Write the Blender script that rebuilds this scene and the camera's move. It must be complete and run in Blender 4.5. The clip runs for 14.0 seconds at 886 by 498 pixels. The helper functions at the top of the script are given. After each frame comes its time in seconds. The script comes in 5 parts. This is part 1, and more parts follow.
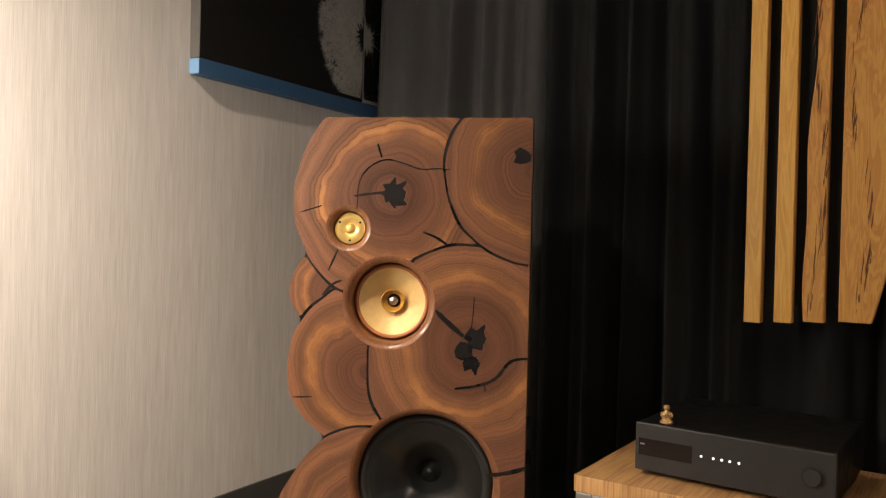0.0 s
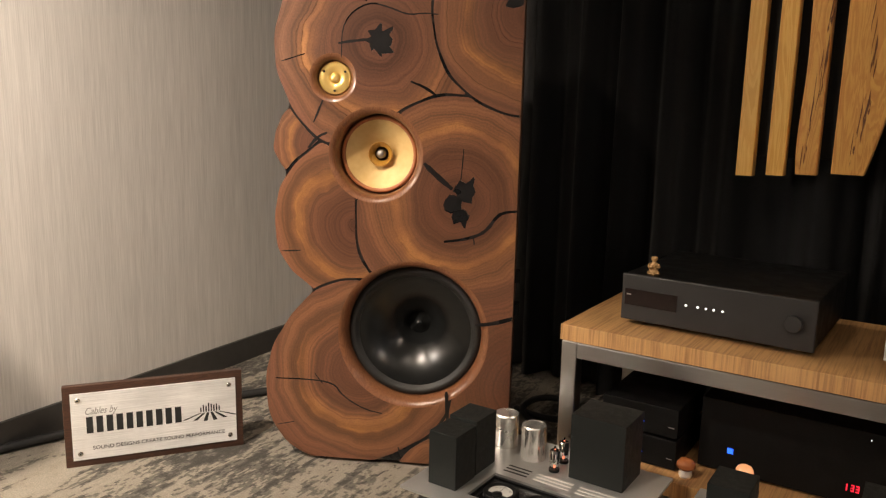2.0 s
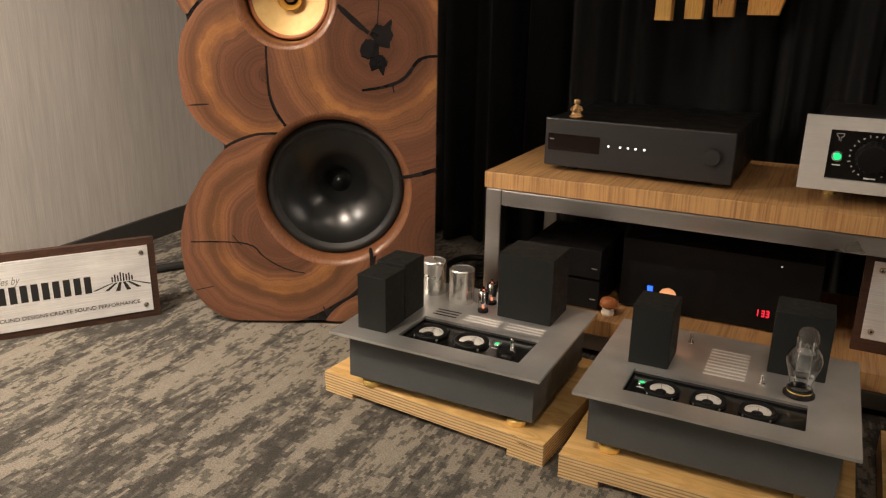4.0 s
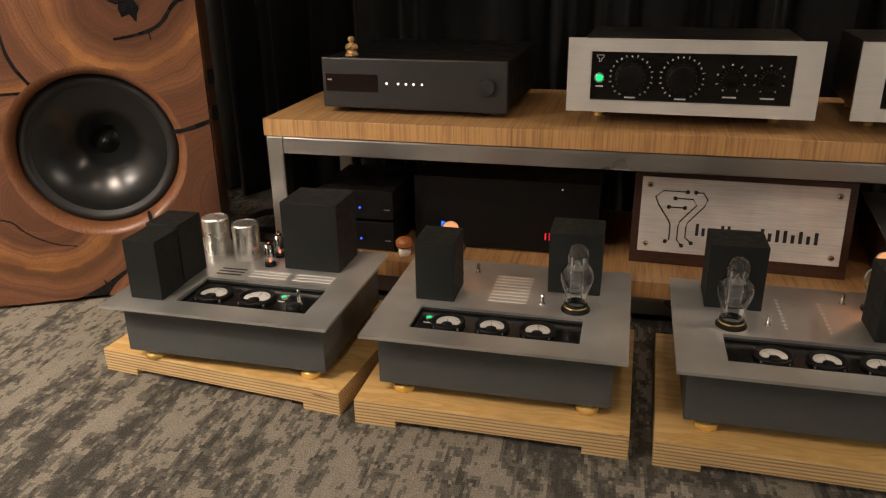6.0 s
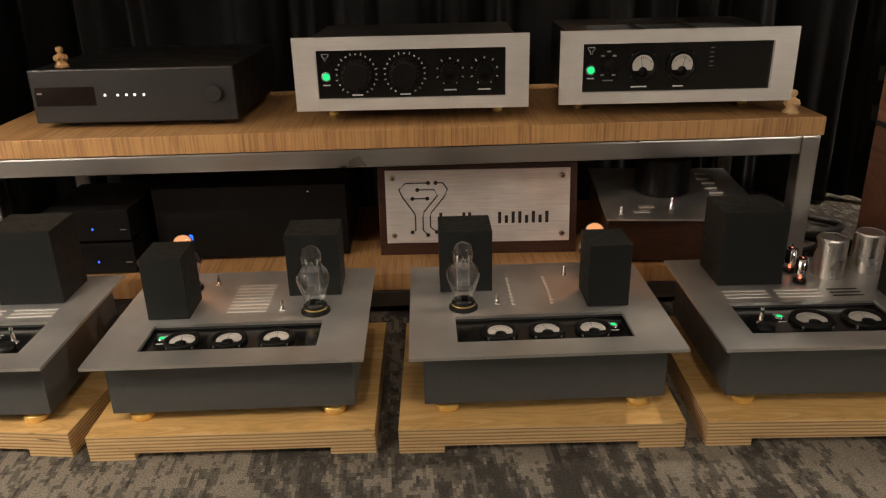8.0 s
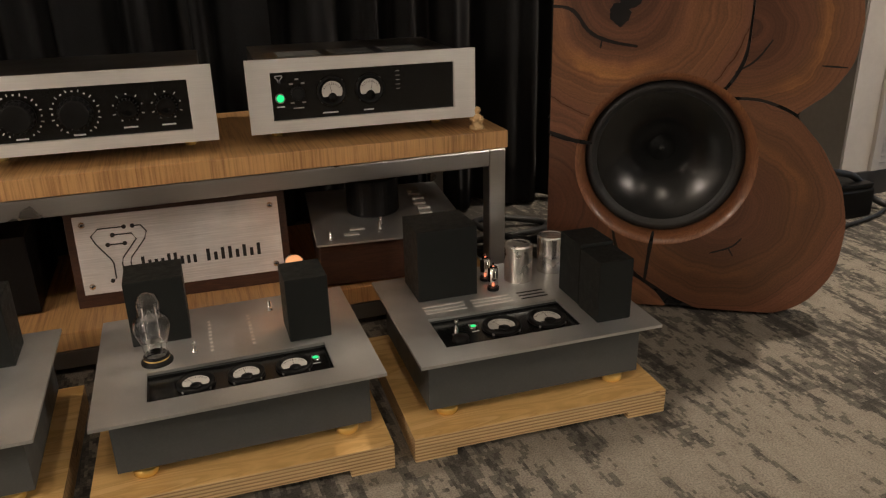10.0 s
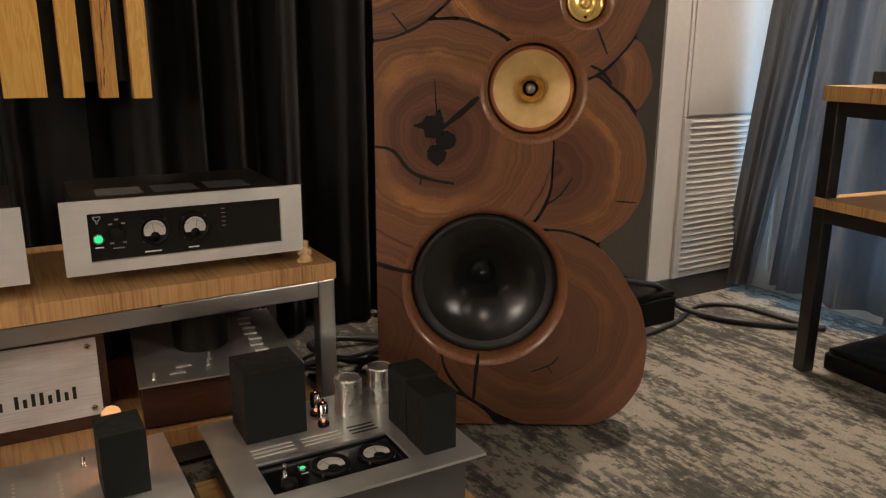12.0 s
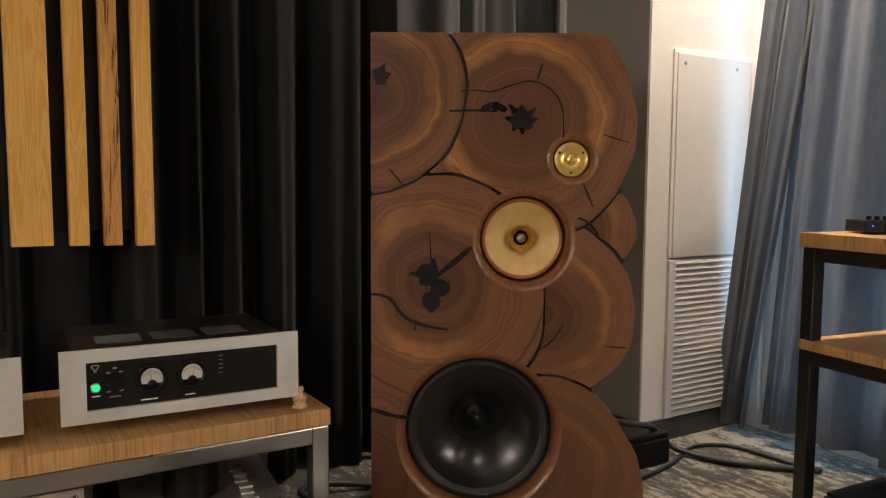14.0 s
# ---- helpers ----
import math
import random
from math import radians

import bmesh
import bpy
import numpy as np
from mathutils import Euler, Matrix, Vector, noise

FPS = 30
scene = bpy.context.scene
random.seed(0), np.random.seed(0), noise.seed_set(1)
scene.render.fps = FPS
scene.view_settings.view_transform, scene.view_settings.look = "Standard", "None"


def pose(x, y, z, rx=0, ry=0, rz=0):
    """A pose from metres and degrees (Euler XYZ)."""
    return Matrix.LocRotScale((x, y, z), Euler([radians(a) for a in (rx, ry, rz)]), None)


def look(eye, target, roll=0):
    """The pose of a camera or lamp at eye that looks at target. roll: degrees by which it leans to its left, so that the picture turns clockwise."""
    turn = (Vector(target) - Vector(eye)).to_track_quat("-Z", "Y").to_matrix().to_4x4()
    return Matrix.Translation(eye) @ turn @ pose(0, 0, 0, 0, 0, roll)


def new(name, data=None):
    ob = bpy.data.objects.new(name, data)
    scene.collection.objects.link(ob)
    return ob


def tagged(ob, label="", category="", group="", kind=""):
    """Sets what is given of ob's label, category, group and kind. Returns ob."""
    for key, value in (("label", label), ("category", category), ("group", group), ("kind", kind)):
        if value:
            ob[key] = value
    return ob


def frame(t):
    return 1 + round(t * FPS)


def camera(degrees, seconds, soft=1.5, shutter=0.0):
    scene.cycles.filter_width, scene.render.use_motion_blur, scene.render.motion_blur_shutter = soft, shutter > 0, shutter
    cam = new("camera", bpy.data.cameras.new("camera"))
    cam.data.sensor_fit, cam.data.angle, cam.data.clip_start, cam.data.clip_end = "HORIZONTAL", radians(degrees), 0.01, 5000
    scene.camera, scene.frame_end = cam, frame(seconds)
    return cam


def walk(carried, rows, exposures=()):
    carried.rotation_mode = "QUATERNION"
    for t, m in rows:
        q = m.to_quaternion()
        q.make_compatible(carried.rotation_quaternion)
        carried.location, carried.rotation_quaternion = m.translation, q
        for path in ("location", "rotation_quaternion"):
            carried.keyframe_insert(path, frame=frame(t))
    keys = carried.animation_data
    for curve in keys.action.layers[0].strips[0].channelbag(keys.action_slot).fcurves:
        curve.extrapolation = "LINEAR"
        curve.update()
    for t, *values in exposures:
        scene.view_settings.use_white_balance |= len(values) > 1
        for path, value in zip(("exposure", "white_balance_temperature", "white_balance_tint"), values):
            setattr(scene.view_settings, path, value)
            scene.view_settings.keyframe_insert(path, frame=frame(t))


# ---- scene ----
from mathutils.geometry import tessellate_polygon

cam = camera(60.07, 14.0, soft=1.25)
ROWS = [
    (0, 0.2467, 0.1209, 0.8850, 89.450, -1.382, 34.296),
    (0.5, 0.2467, 0.1255, 0.8806, 87.055, -1.423, 34.154),
    (1, 0.2431, 0.1307, 0.8756, 84.580, -1.375, 33.984),
    (1.5, 0.2392, 0.1364, 0.8679, 81.959, -1.348, 33.756),
    (2, 0.2360, 0.1431, 0.8563, 79.374, -1.294, 33.548),
    (2.2, 0.2347, 0.1420, 0.8519, 78.223, -1.266, 33.329),
    (4.3, 0.2095, 0.1470, 0.7274, 71.222, -0.608, 25.109),
    (4.5, 0.2164, 0.1634, 0.7247, 70.573, -0.375, 23.980),
    (5, 0.2460, 0.1932, 0.7189, 69.483, 0.049, 20.641),
    (5.5, 0.2715, 0.2065, 0.7179, 68.710, 0.335, 17.019),
    (6, 0.2951, 0.2153, 0.7127, 68.510, 0.712, 13.578),
    (6.5, 0.3242, 0.2260, 0.7142, 68.231, 0.857, 9.798),
    (7, 0.3594, 0.2294, 0.7102, 68.316, 1.092, 6.104),
    (7.5, 0.3818, 0.2320, 0.7088, 68.227, 1.266, 2.397),
    (8, 0.4202, 0.2351, 0.7101, 68.243, 1.346, -1.662),
    (8.5, 0.4584, 0.2373, 0.7095, 68.273, 1.310, -6.090),
    (9, 0.4968, 0.2400, 0.7086, 68.298, 1.282, -10.572),
    (9.2, 0.5132, 0.2422, 0.7100, 68.185, 1.332, -12.262),
    (11.3, 0.5895, 0.2279, 0.8011, 71.235, 0.031, -28.324),
    (11.5, 0.5907, 0.2221, 0.8072, 72.539, -0.105, -29.144),
    (12, 0.5907, 0.2109, 0.8206, 75.374, -0.308, -30.441),
    (12.5, 0.5845, 0.2055, 0.8299, 78.306, -0.403, -31.244),
    (13, 0.5818, 0.1987, 0.8350, 80.844, -0.378, -31.470),
    (13.5, 0.5765, 0.1944, 0.8470, 82.973, -0.400, -31.469),
    (14, 0.5638, 0.1903, 0.8617, 85.021, -0.352, -31.312),
]
EXPOSURES = [(0.0, 0.32), (2.2, 0.20), (4.3, 0.12), (9.2, 0.16), (11.3, 0.26), (14.0, 0.34)]
walk(cam, [(t, pose(x, y, z, rx, ry, rz)) for t, x, y, z, rx, ry, rz in ROWS], EXPOSURES)

# ---- world and lights ----
world = bpy.data.worlds.new("world")
scene.world = world
world.use_nodes = True
wn = world.node_tree
sky = wn.nodes.new("ShaderNodeTexSky")
sky.sky_type, sky.sun_disc = "NISHITA", False
sky.sun_elevation, sky.sun_rotation = radians(35), radians(200)
wn.nodes["Background"].inputs[1].default_value = 0.12
wn.links.new(sky.outputs[0], wn.nodes["Background"].inputs[0])


def lamp(name, x, y, z, watts, size, colour, target=None, spread=180):
    data = bpy.data.lights.new(name, "AREA")
    data.shape, data.size, data.energy, data.color = "DISK", size, watts, colour
    data.spread = radians(spread)
    ob = new(name, data)
    ob.matrix_world = look((x, y, z), target or (x, y + 0.001, 0))
    return ob


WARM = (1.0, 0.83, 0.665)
# place, watts, beam and aim of unseen recessed ceiling lamps, added to light the room; the first is tilted towards the
# wallpapered wall
ADDED_DOWNLIGHTS = (
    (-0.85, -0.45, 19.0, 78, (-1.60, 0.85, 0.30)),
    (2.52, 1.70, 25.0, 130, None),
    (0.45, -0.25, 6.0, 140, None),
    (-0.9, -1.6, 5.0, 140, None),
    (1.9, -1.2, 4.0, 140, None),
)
for dx, dy, watts, beam, aim in ADDED_DOWNLIGHTS:
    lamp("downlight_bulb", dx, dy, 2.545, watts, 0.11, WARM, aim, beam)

# ---- materials ----


def material(name, colour=(0.5, 0.5, 0.5), rough=0.5, metal=0.0, **more):
    m = bpy.data.materials.new(name)
    m.use_nodes = True
    b = m.node_tree.nodes["Principled BSDF"]
    b.inputs["Base Color"].default_value = (*colour, 1)
    b.inputs["Roughness"].default_value = rough
    b.inputs["Metallic"].default_value = metal
    for key, value in more.items():
        b.inputs[key.replace("_", " ")].default_value = value
    return m


class Graph:
    """Short hand for wiring the nodes of one material."""

    def __init__(self, m):
        self.t = m.node_tree
        self.b = self.t.nodes["Principled BSDF"]

    def node(self, kind, **props):
        n = self.t.nodes.new("ShaderNode" + kind)
        for k, v in props.items():
            if k == "operation":
                n.operation = v
            elif k == "blend":
                n.data_type, n.blend_type = "RGBA", v
        return n

    def put(self, socket, value):
        if isinstance(value, (int, float)):
            socket.default_value = value
        elif isinstance(value, tuple):
            socket.default_value = (*value, 1) if len(value) == 3 and len(socket.default_value) == 4 else value
        else:
            self.t.links.new(value, socket)

    def math(self, op, a, b=0.0, c=0.0):
        n = self.node("Math", operation=op)
        for s, v in zip(n.inputs, (a, b, c)):
            self.put(s, v)
        return n.outputs[0]

    def coords(self, which="Object", scale=(1, 1, 1), rot=(0, 0, 0), place=(0, 0, 0)):
        c = self.node("TexCoord")
        mp = self.node("Mapping")
        self.t.links.new(c.outputs[which], mp.inputs[0])
        mp.inputs["Scale"].default_value = scale
        mp.inputs["Rotation"].default_value = rot
        mp.inputs["Location"].default_value = place
        return mp.outputs[0]

    def noise(self, v, scale, detail=4.0, rough=0.55, distort=0.0):
        n = self.node("TexNoise")
        self.put(n.inputs["Vector"], v)
        n.inputs["Scale"].default_value, n.inputs["Detail"].default_value = scale, detail
        n.inputs["Roughness"].default_value, n.inputs["Distortion"].default_value = rough, distort
        return n.outputs[0]

    def ramp(self, v, *stops, smooth=False):
        n = self.node("ValToRGB")
        r = n.color_ramp
        if smooth:
            r.interpolation = "EASE"
        while len(r.elements) < len(stops):
            r.elements.new(0.5)
        for e, (p, c) in zip(r.elements, stops):
            e.position = p
            e.color = (c, c, c, 1) if isinstance(c, (int, float)) else (*c, 1)
        self.put(n.inputs[0], v)
        return n.outputs[0]

    def mix(self, f, a, b, blend="MIX"):
        n = self.node("Mix", blend=blend)
        self.put(n.inputs[0], f)
        self.put(n.inputs[6], a)
        self.put(n.inputs[7], b)
        return n.outputs[2]

    def bump(self, h, strength=0.3, distance=0.002):
        n = self.node("Bump")
        n.inputs["Strength"].default_value, n.inputs["Distance"].default_value = strength, distance
        self.put(n.inputs["Height"], h)
        self.t.links.new(n.outputs[0], self.b.inputs["Normal"])

    def base(self, c):
        self.put(self.b.inputs["Base Color"], c)

    def rough(self, c):
        self.put(self.b.inputs["Roughness"], c)


def mottled(name, a, b, rough=0.5, metal=0.0, scale=40.0, stretch=(1, 1, 1), bump=0.1, spread=0.1, **more):
    """A surface that wavers between two colours, with fine relief and uneven gloss."""
    m = material(name, a, rough, metal, **more)
    g = Graph(m)
    v = g.coords(scale=stretch)
    n = g.noise(v, scale)
    big = g.noise(v, scale * 0.13, 3)
    g.base(g.mix(g.ramp(g.mix(0.5, n, big), (0.35, 0.0), (0.65, 1.0)), a, b))
    g.rough(g.ramp(big, (0.3, max(rough - spread, 0.02)), (0.7, min(rough + spread, 1.0))))
    if bump:
        g.bump(n, bump, 0.001)
    return m


def wallpaper_material():
    m = material("woven_wallpaper", rough=0.75)
    g = Graph(m)
    fine = g.noise(g.coords(scale=(1, 1, 0.02)), 420, 2)
    coarse = g.noise(g.coords(scale=(1, 1, 0.05)), 60, 3)
    cross = g.noise(g.coords(scale=(0.06, 0.06, 1)), 500, 2)
    f = g.math("ADD", g.math("MULTIPLY", fine, 0.6), g.math("MULTIPLY", coarse, 0.4))
    g.base(g.mix(g.ramp(f, (0.36, 0.0), (0.64, 1.0)), (0.60, 0.57, 0.53), (0.77, 0.735, 0.69)))
    g.bump(g.math("ADD", fine, g.math("MULTIPLY", cross, 0.5)), 0.25, 0.001)
    return m


def carpet_material():
    m = material("carpet", rough=0.95)
    m.node_tree.nodes["Principled BSDF"].inputs["Specular IOR Level"].default_value = 0.1
    g = Graph(m)
    rot = (0, 0, radians(-2.5))
    snap = g.node("VectorMath", operation="SNAP")
    g.put(snap.inputs[0], g.coords(rot=rot))
    snap.inputs[1].default_value = (0.005, 0.008, 1)

    def woven(sx, sy):
        n = g.node("VectorMath", operation="MULTIPLY")
        g.put(n.inputs[0], snap.outputs[0])
        n.inputs[1].default_value = (sx, sy, 1)
        return n.outputs[0]

    v = woven(19.0, 3.8)
    patch = g.noise(v, 1.0, 4, 0.58, 0.4)
    v2 = woven(66, 30)
    streak = g.noise(v2, 1.0, 4, 0.65, 0.5)
    zone = g.noise(g.coords(scale=(1, 1, 1), rot=rot), 1.6, 2)
    tuft = g.noise(g.coords(), 330, 3, 0.6)
    s = g.math("ADD", g.math("MULTIPLY", patch, 0.52), g.math("MULTIPLY", streak, 0.48))
    s = g.math("ADD", s, g.math("MULTIPLY", g.math("SUBTRACT", zone, 0.5), 0.35))
    c = g.ramp(s, (0.40, (0.085, 0.079, 0.070)), (0.452, (0.115, 0.107, 0.094)), (0.458, (0.165, 0.152, 0.130)), (0.500, (0.185, 0.170, 0.144)), (0.506, (0.315, 0.282, 0.232)), (0.62, (0.37, 0.333, 0.275)))
    g.base(g.mix(0.55, c, g.mix(1.0, c, g.ramp(tuft, (0.32, 0.35), (0.62, 1.2)), "MULTIPLY")))
    g.bump(tuft, 0.9, 0.006)
    return m


def wood_material(name, dark, light, scale=(1, 1, 1), rings=28.0, rough=0.45, coat=0.0, distort=1.2):
    """Long-grained wood, grain along local z before the scale."""
    m = material(name, dark, rough)
    m.node_tree.nodes["Principled BSDF"].inputs["Coat Weight"].default_value = coat
    g = Graph(m)
    v = g.coords(scale=scale)
    warp = g.noise(v, 1.7, 3, 0.5, distort)
    w = g.math("FRACT", g.math("MULTIPLY", warp, rings * 0.3))
    fine = g.noise(g.coords(scale=tuple(s * 18 for s in scale)), 2.0, 3)
    f = g.math("ADD", g.math("MULTIPLY", g.ramp(w, (0.0, 0.0), (0.75, 0.75), (1.0, 0.0), smooth=True), 0.6), g.math("MULTIPLY", fine, 0.5))
    rnd = g.node("ObjectInfo").outputs["Random"]
    c = g.mix(g.ramp(f, (0.2, 0.0), (0.85, 1.0)), dark, light)
    g.base(g.mix(g.math("MULTIPLY", rnd, 0.25), c, tuple(x * 0.75 for x in light)))
    g.bump(fine, 0.12, 0.0008)
    return m


def slice_material():
    """End grain of a log; the object's own origin is the heart and its scale the radius."""
    m = material("end_grain", rough=0.3)
    g = Graph(m)
    b = g.b
    b.inputs["Coat Weight"].default_value, b.inputs["Coat Roughness"].default_value = 0.25, 0.25
    rnd = g.node("ObjectInfo").outputs["Random"]
    v0 = g.coords()
    shift = g.node("VectorMath")
    shift.operation = "ADD"
    g.put(shift.inputs[0], v0)
    comb = g.node("CombineXYZ")
    g.put(comb.inputs[1], g.math("MULTIPLY", rnd, 37.0))
    g.put(shift.inputs[1], comb.outputs[0])
    v = shift.outputs[0]
    flat = g.node("VectorMath")
    flat.operation = "MULTIPLY"
    g.put(flat.inputs[0], v0)
    flat.inputs[1].default_value = (1, 0, 1)
    length = g.node("VectorMath")
    length.operation = "LENGTH"
    g.put(length.inputs[0], flat.outputs[0])
    r = length.outputs["Value"]
    wob = g.noise(v, 1.3, 2, 0.45)
    wob2 = g.noise(v, 5.0, 3, 0.5)
    rr = g.math("ADD", r, g.math("ADD", g.math("MULTIPLY", g.math("SUBTRACT", wob, 0.5), 0.26), g.math("MULTIPLY", g.math("SUBTRACT", wob2, 0.5), 0.07)))
    line = g.node("CombineXYZ")
    g.put(line.inputs[0], g.math("MULTIPLY", rr, 1.0))
    g.put(line.inputs[1], g.math("MULTIPLY", rnd, 11.0))
    ring = g.noise(line.outputs[0], 42, 6, 0.68)
    broad = g.noise(line.outputs[0], 5.5, 2, 0.5)
    c = g.ramp(rr, (0.0, (0.105, 0.042, 0.024)), (0.40, (0.142, 0.059, 0.032)), (0.60, (0.168, 0.072, 0.037)), (0.80, (0.188, 0.081, 0.040)), (0.9, (0.225, 0.099, 0.048)), (1.0, (0.190, 0.080, 0.044)))
    band = g.ramp(g.math("ADD", rr, g.math("MULTIPLY", g.math("SUBTRACT", wob2, 0.5), 0.12)), (0.54, 0.0), (0.63, 0.55), (0.69, 1.0), (0.73, 0.35), (0.80, 0.0))
    where = g.ramp(g.noise(v, 0.9, 2), (0.40, 0.12), (0.60, 1.0))
    c = g.mix(g.math("MULTIPLY", band, where), c, (0.42, 0.185, 0.062))
    c = g.mix(0.85, c, g.ramp(ring, (0.28, 0.42), (0.5, 0.95), (0.72, 1.3)), "MULTIPLY")
    c = g.mix(0.75, c, g.ramp(broad, (0.3, 0.45), (0.7, 1.3)), "MULTIPLY")
    rays = g.noise(g.coords(scale=(1, 1, 1)), 60, 4, 0.7)
    c = g.mix(0.4, c, g.ramp(rays, (0.35, 0.5), (0.65, 1.25)), "MULTIPLY")
    g.base(c)
    g.rough(g.ramp(ring, (0.3, 0.26), (0.7, 0.42)))
    g.bump(ring, 0.08, 0.0006)
    return m


def strip_material(name, along, a, b, fine=900.0, rough=0.4):
    """Bamboo plywood: narrow upright strips of two tones, side by side along one axis."""
    m = material(name, a, rough)
    g = Graph(m)
    sc = [0.03, 0.03, 0.03]
    sc["xyz".index(along)] = 1.0
    v = g.coords(scale=tuple(sc))
    strip = g.noise(v, fine * 0.22, 2, 0.8)
    broad = g.noise(v, fine * 0.02, 2)
    grain = g.noise(g.coords(scale=(3, 1.0, 3)), 160, 3)
    f = g.math("ADD", g.math("MULTIPLY", strip, 0.7), g.math("ADD", g.math("MULTIPLY", broad, 0.35), g.math("MULTIPLY", grain, 0.12)))
    c = g.ramp(f, (0.42, a), (0.52, tuple((p + q) / 2 for p, q in zip(a, b))), (0.6, b), (0.74, tuple(min(1, x * 1.12) for x in b)))
    g.base(c)
    g.bump(strip, 0.06, 0.0006)
    return m


def ply_edge_material():
    m = material("plywood", rough=0.5)
    g = Graph(m)
    # layers in z on the edges, veneer figure on the flat
    z = g.node("SeparateXYZ")
    g.put(z.inputs[0], g.coords())
    wav = g.math("MULTIPLY", g.noise(g.coords(scale=(1, 1, 0.2)), 6, 2), 0.5)
    lay = g.math("FRACT", g.math("ADD", g.math("MULTIPLY", z.outputs[2], 172.0), wav))
    grain = g.noise(g.coords(scale=(1, 16, 30)), 9, 4, 0.6, 0.5)
    lc = g.ramp(lay, (0.0, (0.34, 0.18, 0.075)), (0.14, (0.42, 0.24, 0.10)), (0.26, (0.76, 0.54, 0.27)), (0.76, (0.82, 0.60, 0.32)), (0.88, (0.50, 0.30, 0.13)))
    lc = g.mix(0.5, lc, g.ramp(grain, (0.3, 0.5), (0.7, 1.15)), "MULTIPLY")
    void = g.ramp(g.noise(g.coords(scale=(1, 1, 9)), 13, 2, 0.4), (0.66, 0.0), (0.69, 1.0))
    lc = g.mix(g.math("MULTIPLY", void, g.ramp(lay, (0.2, 0.0), (0.35, 0.85), (0.7, 0.85), (0.85, 0.0))), lc, (0.10, 0.045, 0.018))
    fig = g.noise(g.coords(scale=(1.2, 7, 1)), 3.2, 4, 0.55, 1.5)
    top = g.ramp(fig, (0.3, (0.56, 0.32, 0.10)), (0.44, (0.78, 0.50, 0.19)), (0.51, (0.64, 0.38, 0.13)), (0.56, (0.80, 0.53, 0.22)), (0.7, (0.82, 0.57, 0.24)))
    geo = g.node("NewGeometry")
    nz = g.node("SeparateXYZ")
    g.put(nz.inputs[0], geo.outputs["True Normal"])
    g.base(g.mix(g.math("GREATER_THAN", g.math("ABSOLUTE", nz.outputs[2]), 0.8), lc, top))
    g.bump(grain, 0.1, 0.0006)
    return m


def brushed_material(name, colour, rough=0.34, stretch=(0.02, 1, 1), metal=1.0, scale=700.0, contrast=1.0):
    m = material(name, colour, rough, metal)
    g = Graph(m)
    line = g.noise(g.coords(scale=stretch), scale, 3)
    cloud = g.noise(g.coords(), 9, 4)
    f = g.mix(0.5, line, cloud)
    g.base(g.mix(g.ramp(f, (0.38, 0.0), (0.62, 1.0)), tuple(x * (1 - 0.2 * contrast) for x in colour), tuple(min(1, x * (1 + 0.1 * contrast)) for x in colour)))
    g.rough(g.ramp(cloud, (0.3, rough - 0.07), (0.7, rough + 0.1)))
    g.bump(line, 0.05, 0.0003)
    return m


def curtain_material(name, a, b, rough=0.85, sheen=0.3):
    m = mottled(name, a, b, rough, 0.0, 500, (1, 1, 0.2), 0.2, 0.05)
    bs = m.node_tree.nodes["Principled BSDF"]
    bs.inputs["Sheen Weight"].default_value = sheen
    bs.inputs["Sheen Roughness"].default_value = 0.5
    return m


def glow(name, colour, strength):
    m = material(name, (0, 0, 0), 0.4)
    b = m.node_tree.nodes["Principled BSDF"]
    b.inputs["Emission Color"].default_value = (*colour, 1)
    b.inputs["Emission Strength"].default_value = strength
    return m


WALLPAPER = wallpaper_material()
CARPET = carpet_material()
WALL_GREY = mottled("grey_wall_paint_and_shaded_side", (0.30, 0.285, 0.26), (0.34, 0.32, 0.295), 0.8, scale=60, bump=0.15)
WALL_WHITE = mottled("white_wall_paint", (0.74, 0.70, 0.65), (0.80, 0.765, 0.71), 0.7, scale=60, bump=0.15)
# Ceiling and rear wall are unseen; both darkened to cut bounced light.
CEILING = mottled("darkened_ceiling", (0.30, 0.29, 0.275), (0.34, 0.33, 0.315), 0.85, scale=80, bump=0.2)
WALL_DARK = mottled("dark_unseen_wall", (0.07, 0.062, 0.055), (0.09, 0.08, 0.07), 0.7, scale=20, bump=0.1)
BASEBOARD = mottled("charcoal_baseboard", (0.045, 0.043, 0.04), (0.06, 0.057, 0.053), 0.5, scale=50)
BLACK_CLOTH = curtain_material("black_curtain_cloth", (0.0095, 0.0099, 0.0112), (0.0175, 0.018, 0.0196), sheen=0.14)
GREY_CLOTH = curtain_material("grey_curtain_cloth", (0.105, 0.104, 0.103), (0.14, 0.138, 0.136), sheen=0.15)
BLUE_CLOTH = curtain_material("pale_grey_curtain_cloth", (0.20, 0.203, 0.215), (0.26, 0.263, 0.275), sheen=0.12)
_g = Graph(BLUE_CLOTH)
_t = _g.node("BsdfTranslucent")
_t.inputs["Color"].default_value = (0.34, 0.37, 0.42, 1)
_m = _g.node("MixShader")
_m.inputs[0].default_value = 0.012
_g.t.links.new(_g.b.outputs[0], _m.inputs[1])
_g.t.links.new(_t.outputs[0], _m.inputs[2])
_g.t.links.new(_m.outputs[0], _g.t.nodes["Material Output"].inputs[0])
SLICE = slice_material()
EPOXY = mottled("black_epoxy", (0.008, 0.008, 0.009), (0.014, 0.013, 0.013), 0.3, scale=60, bump=0.05)
WALNUT = wood_material("dark_walnut", (0.035, 0.016, 0.010), (0.075, 0.034, 0.02), (3, 30, 30), rough=0.42)
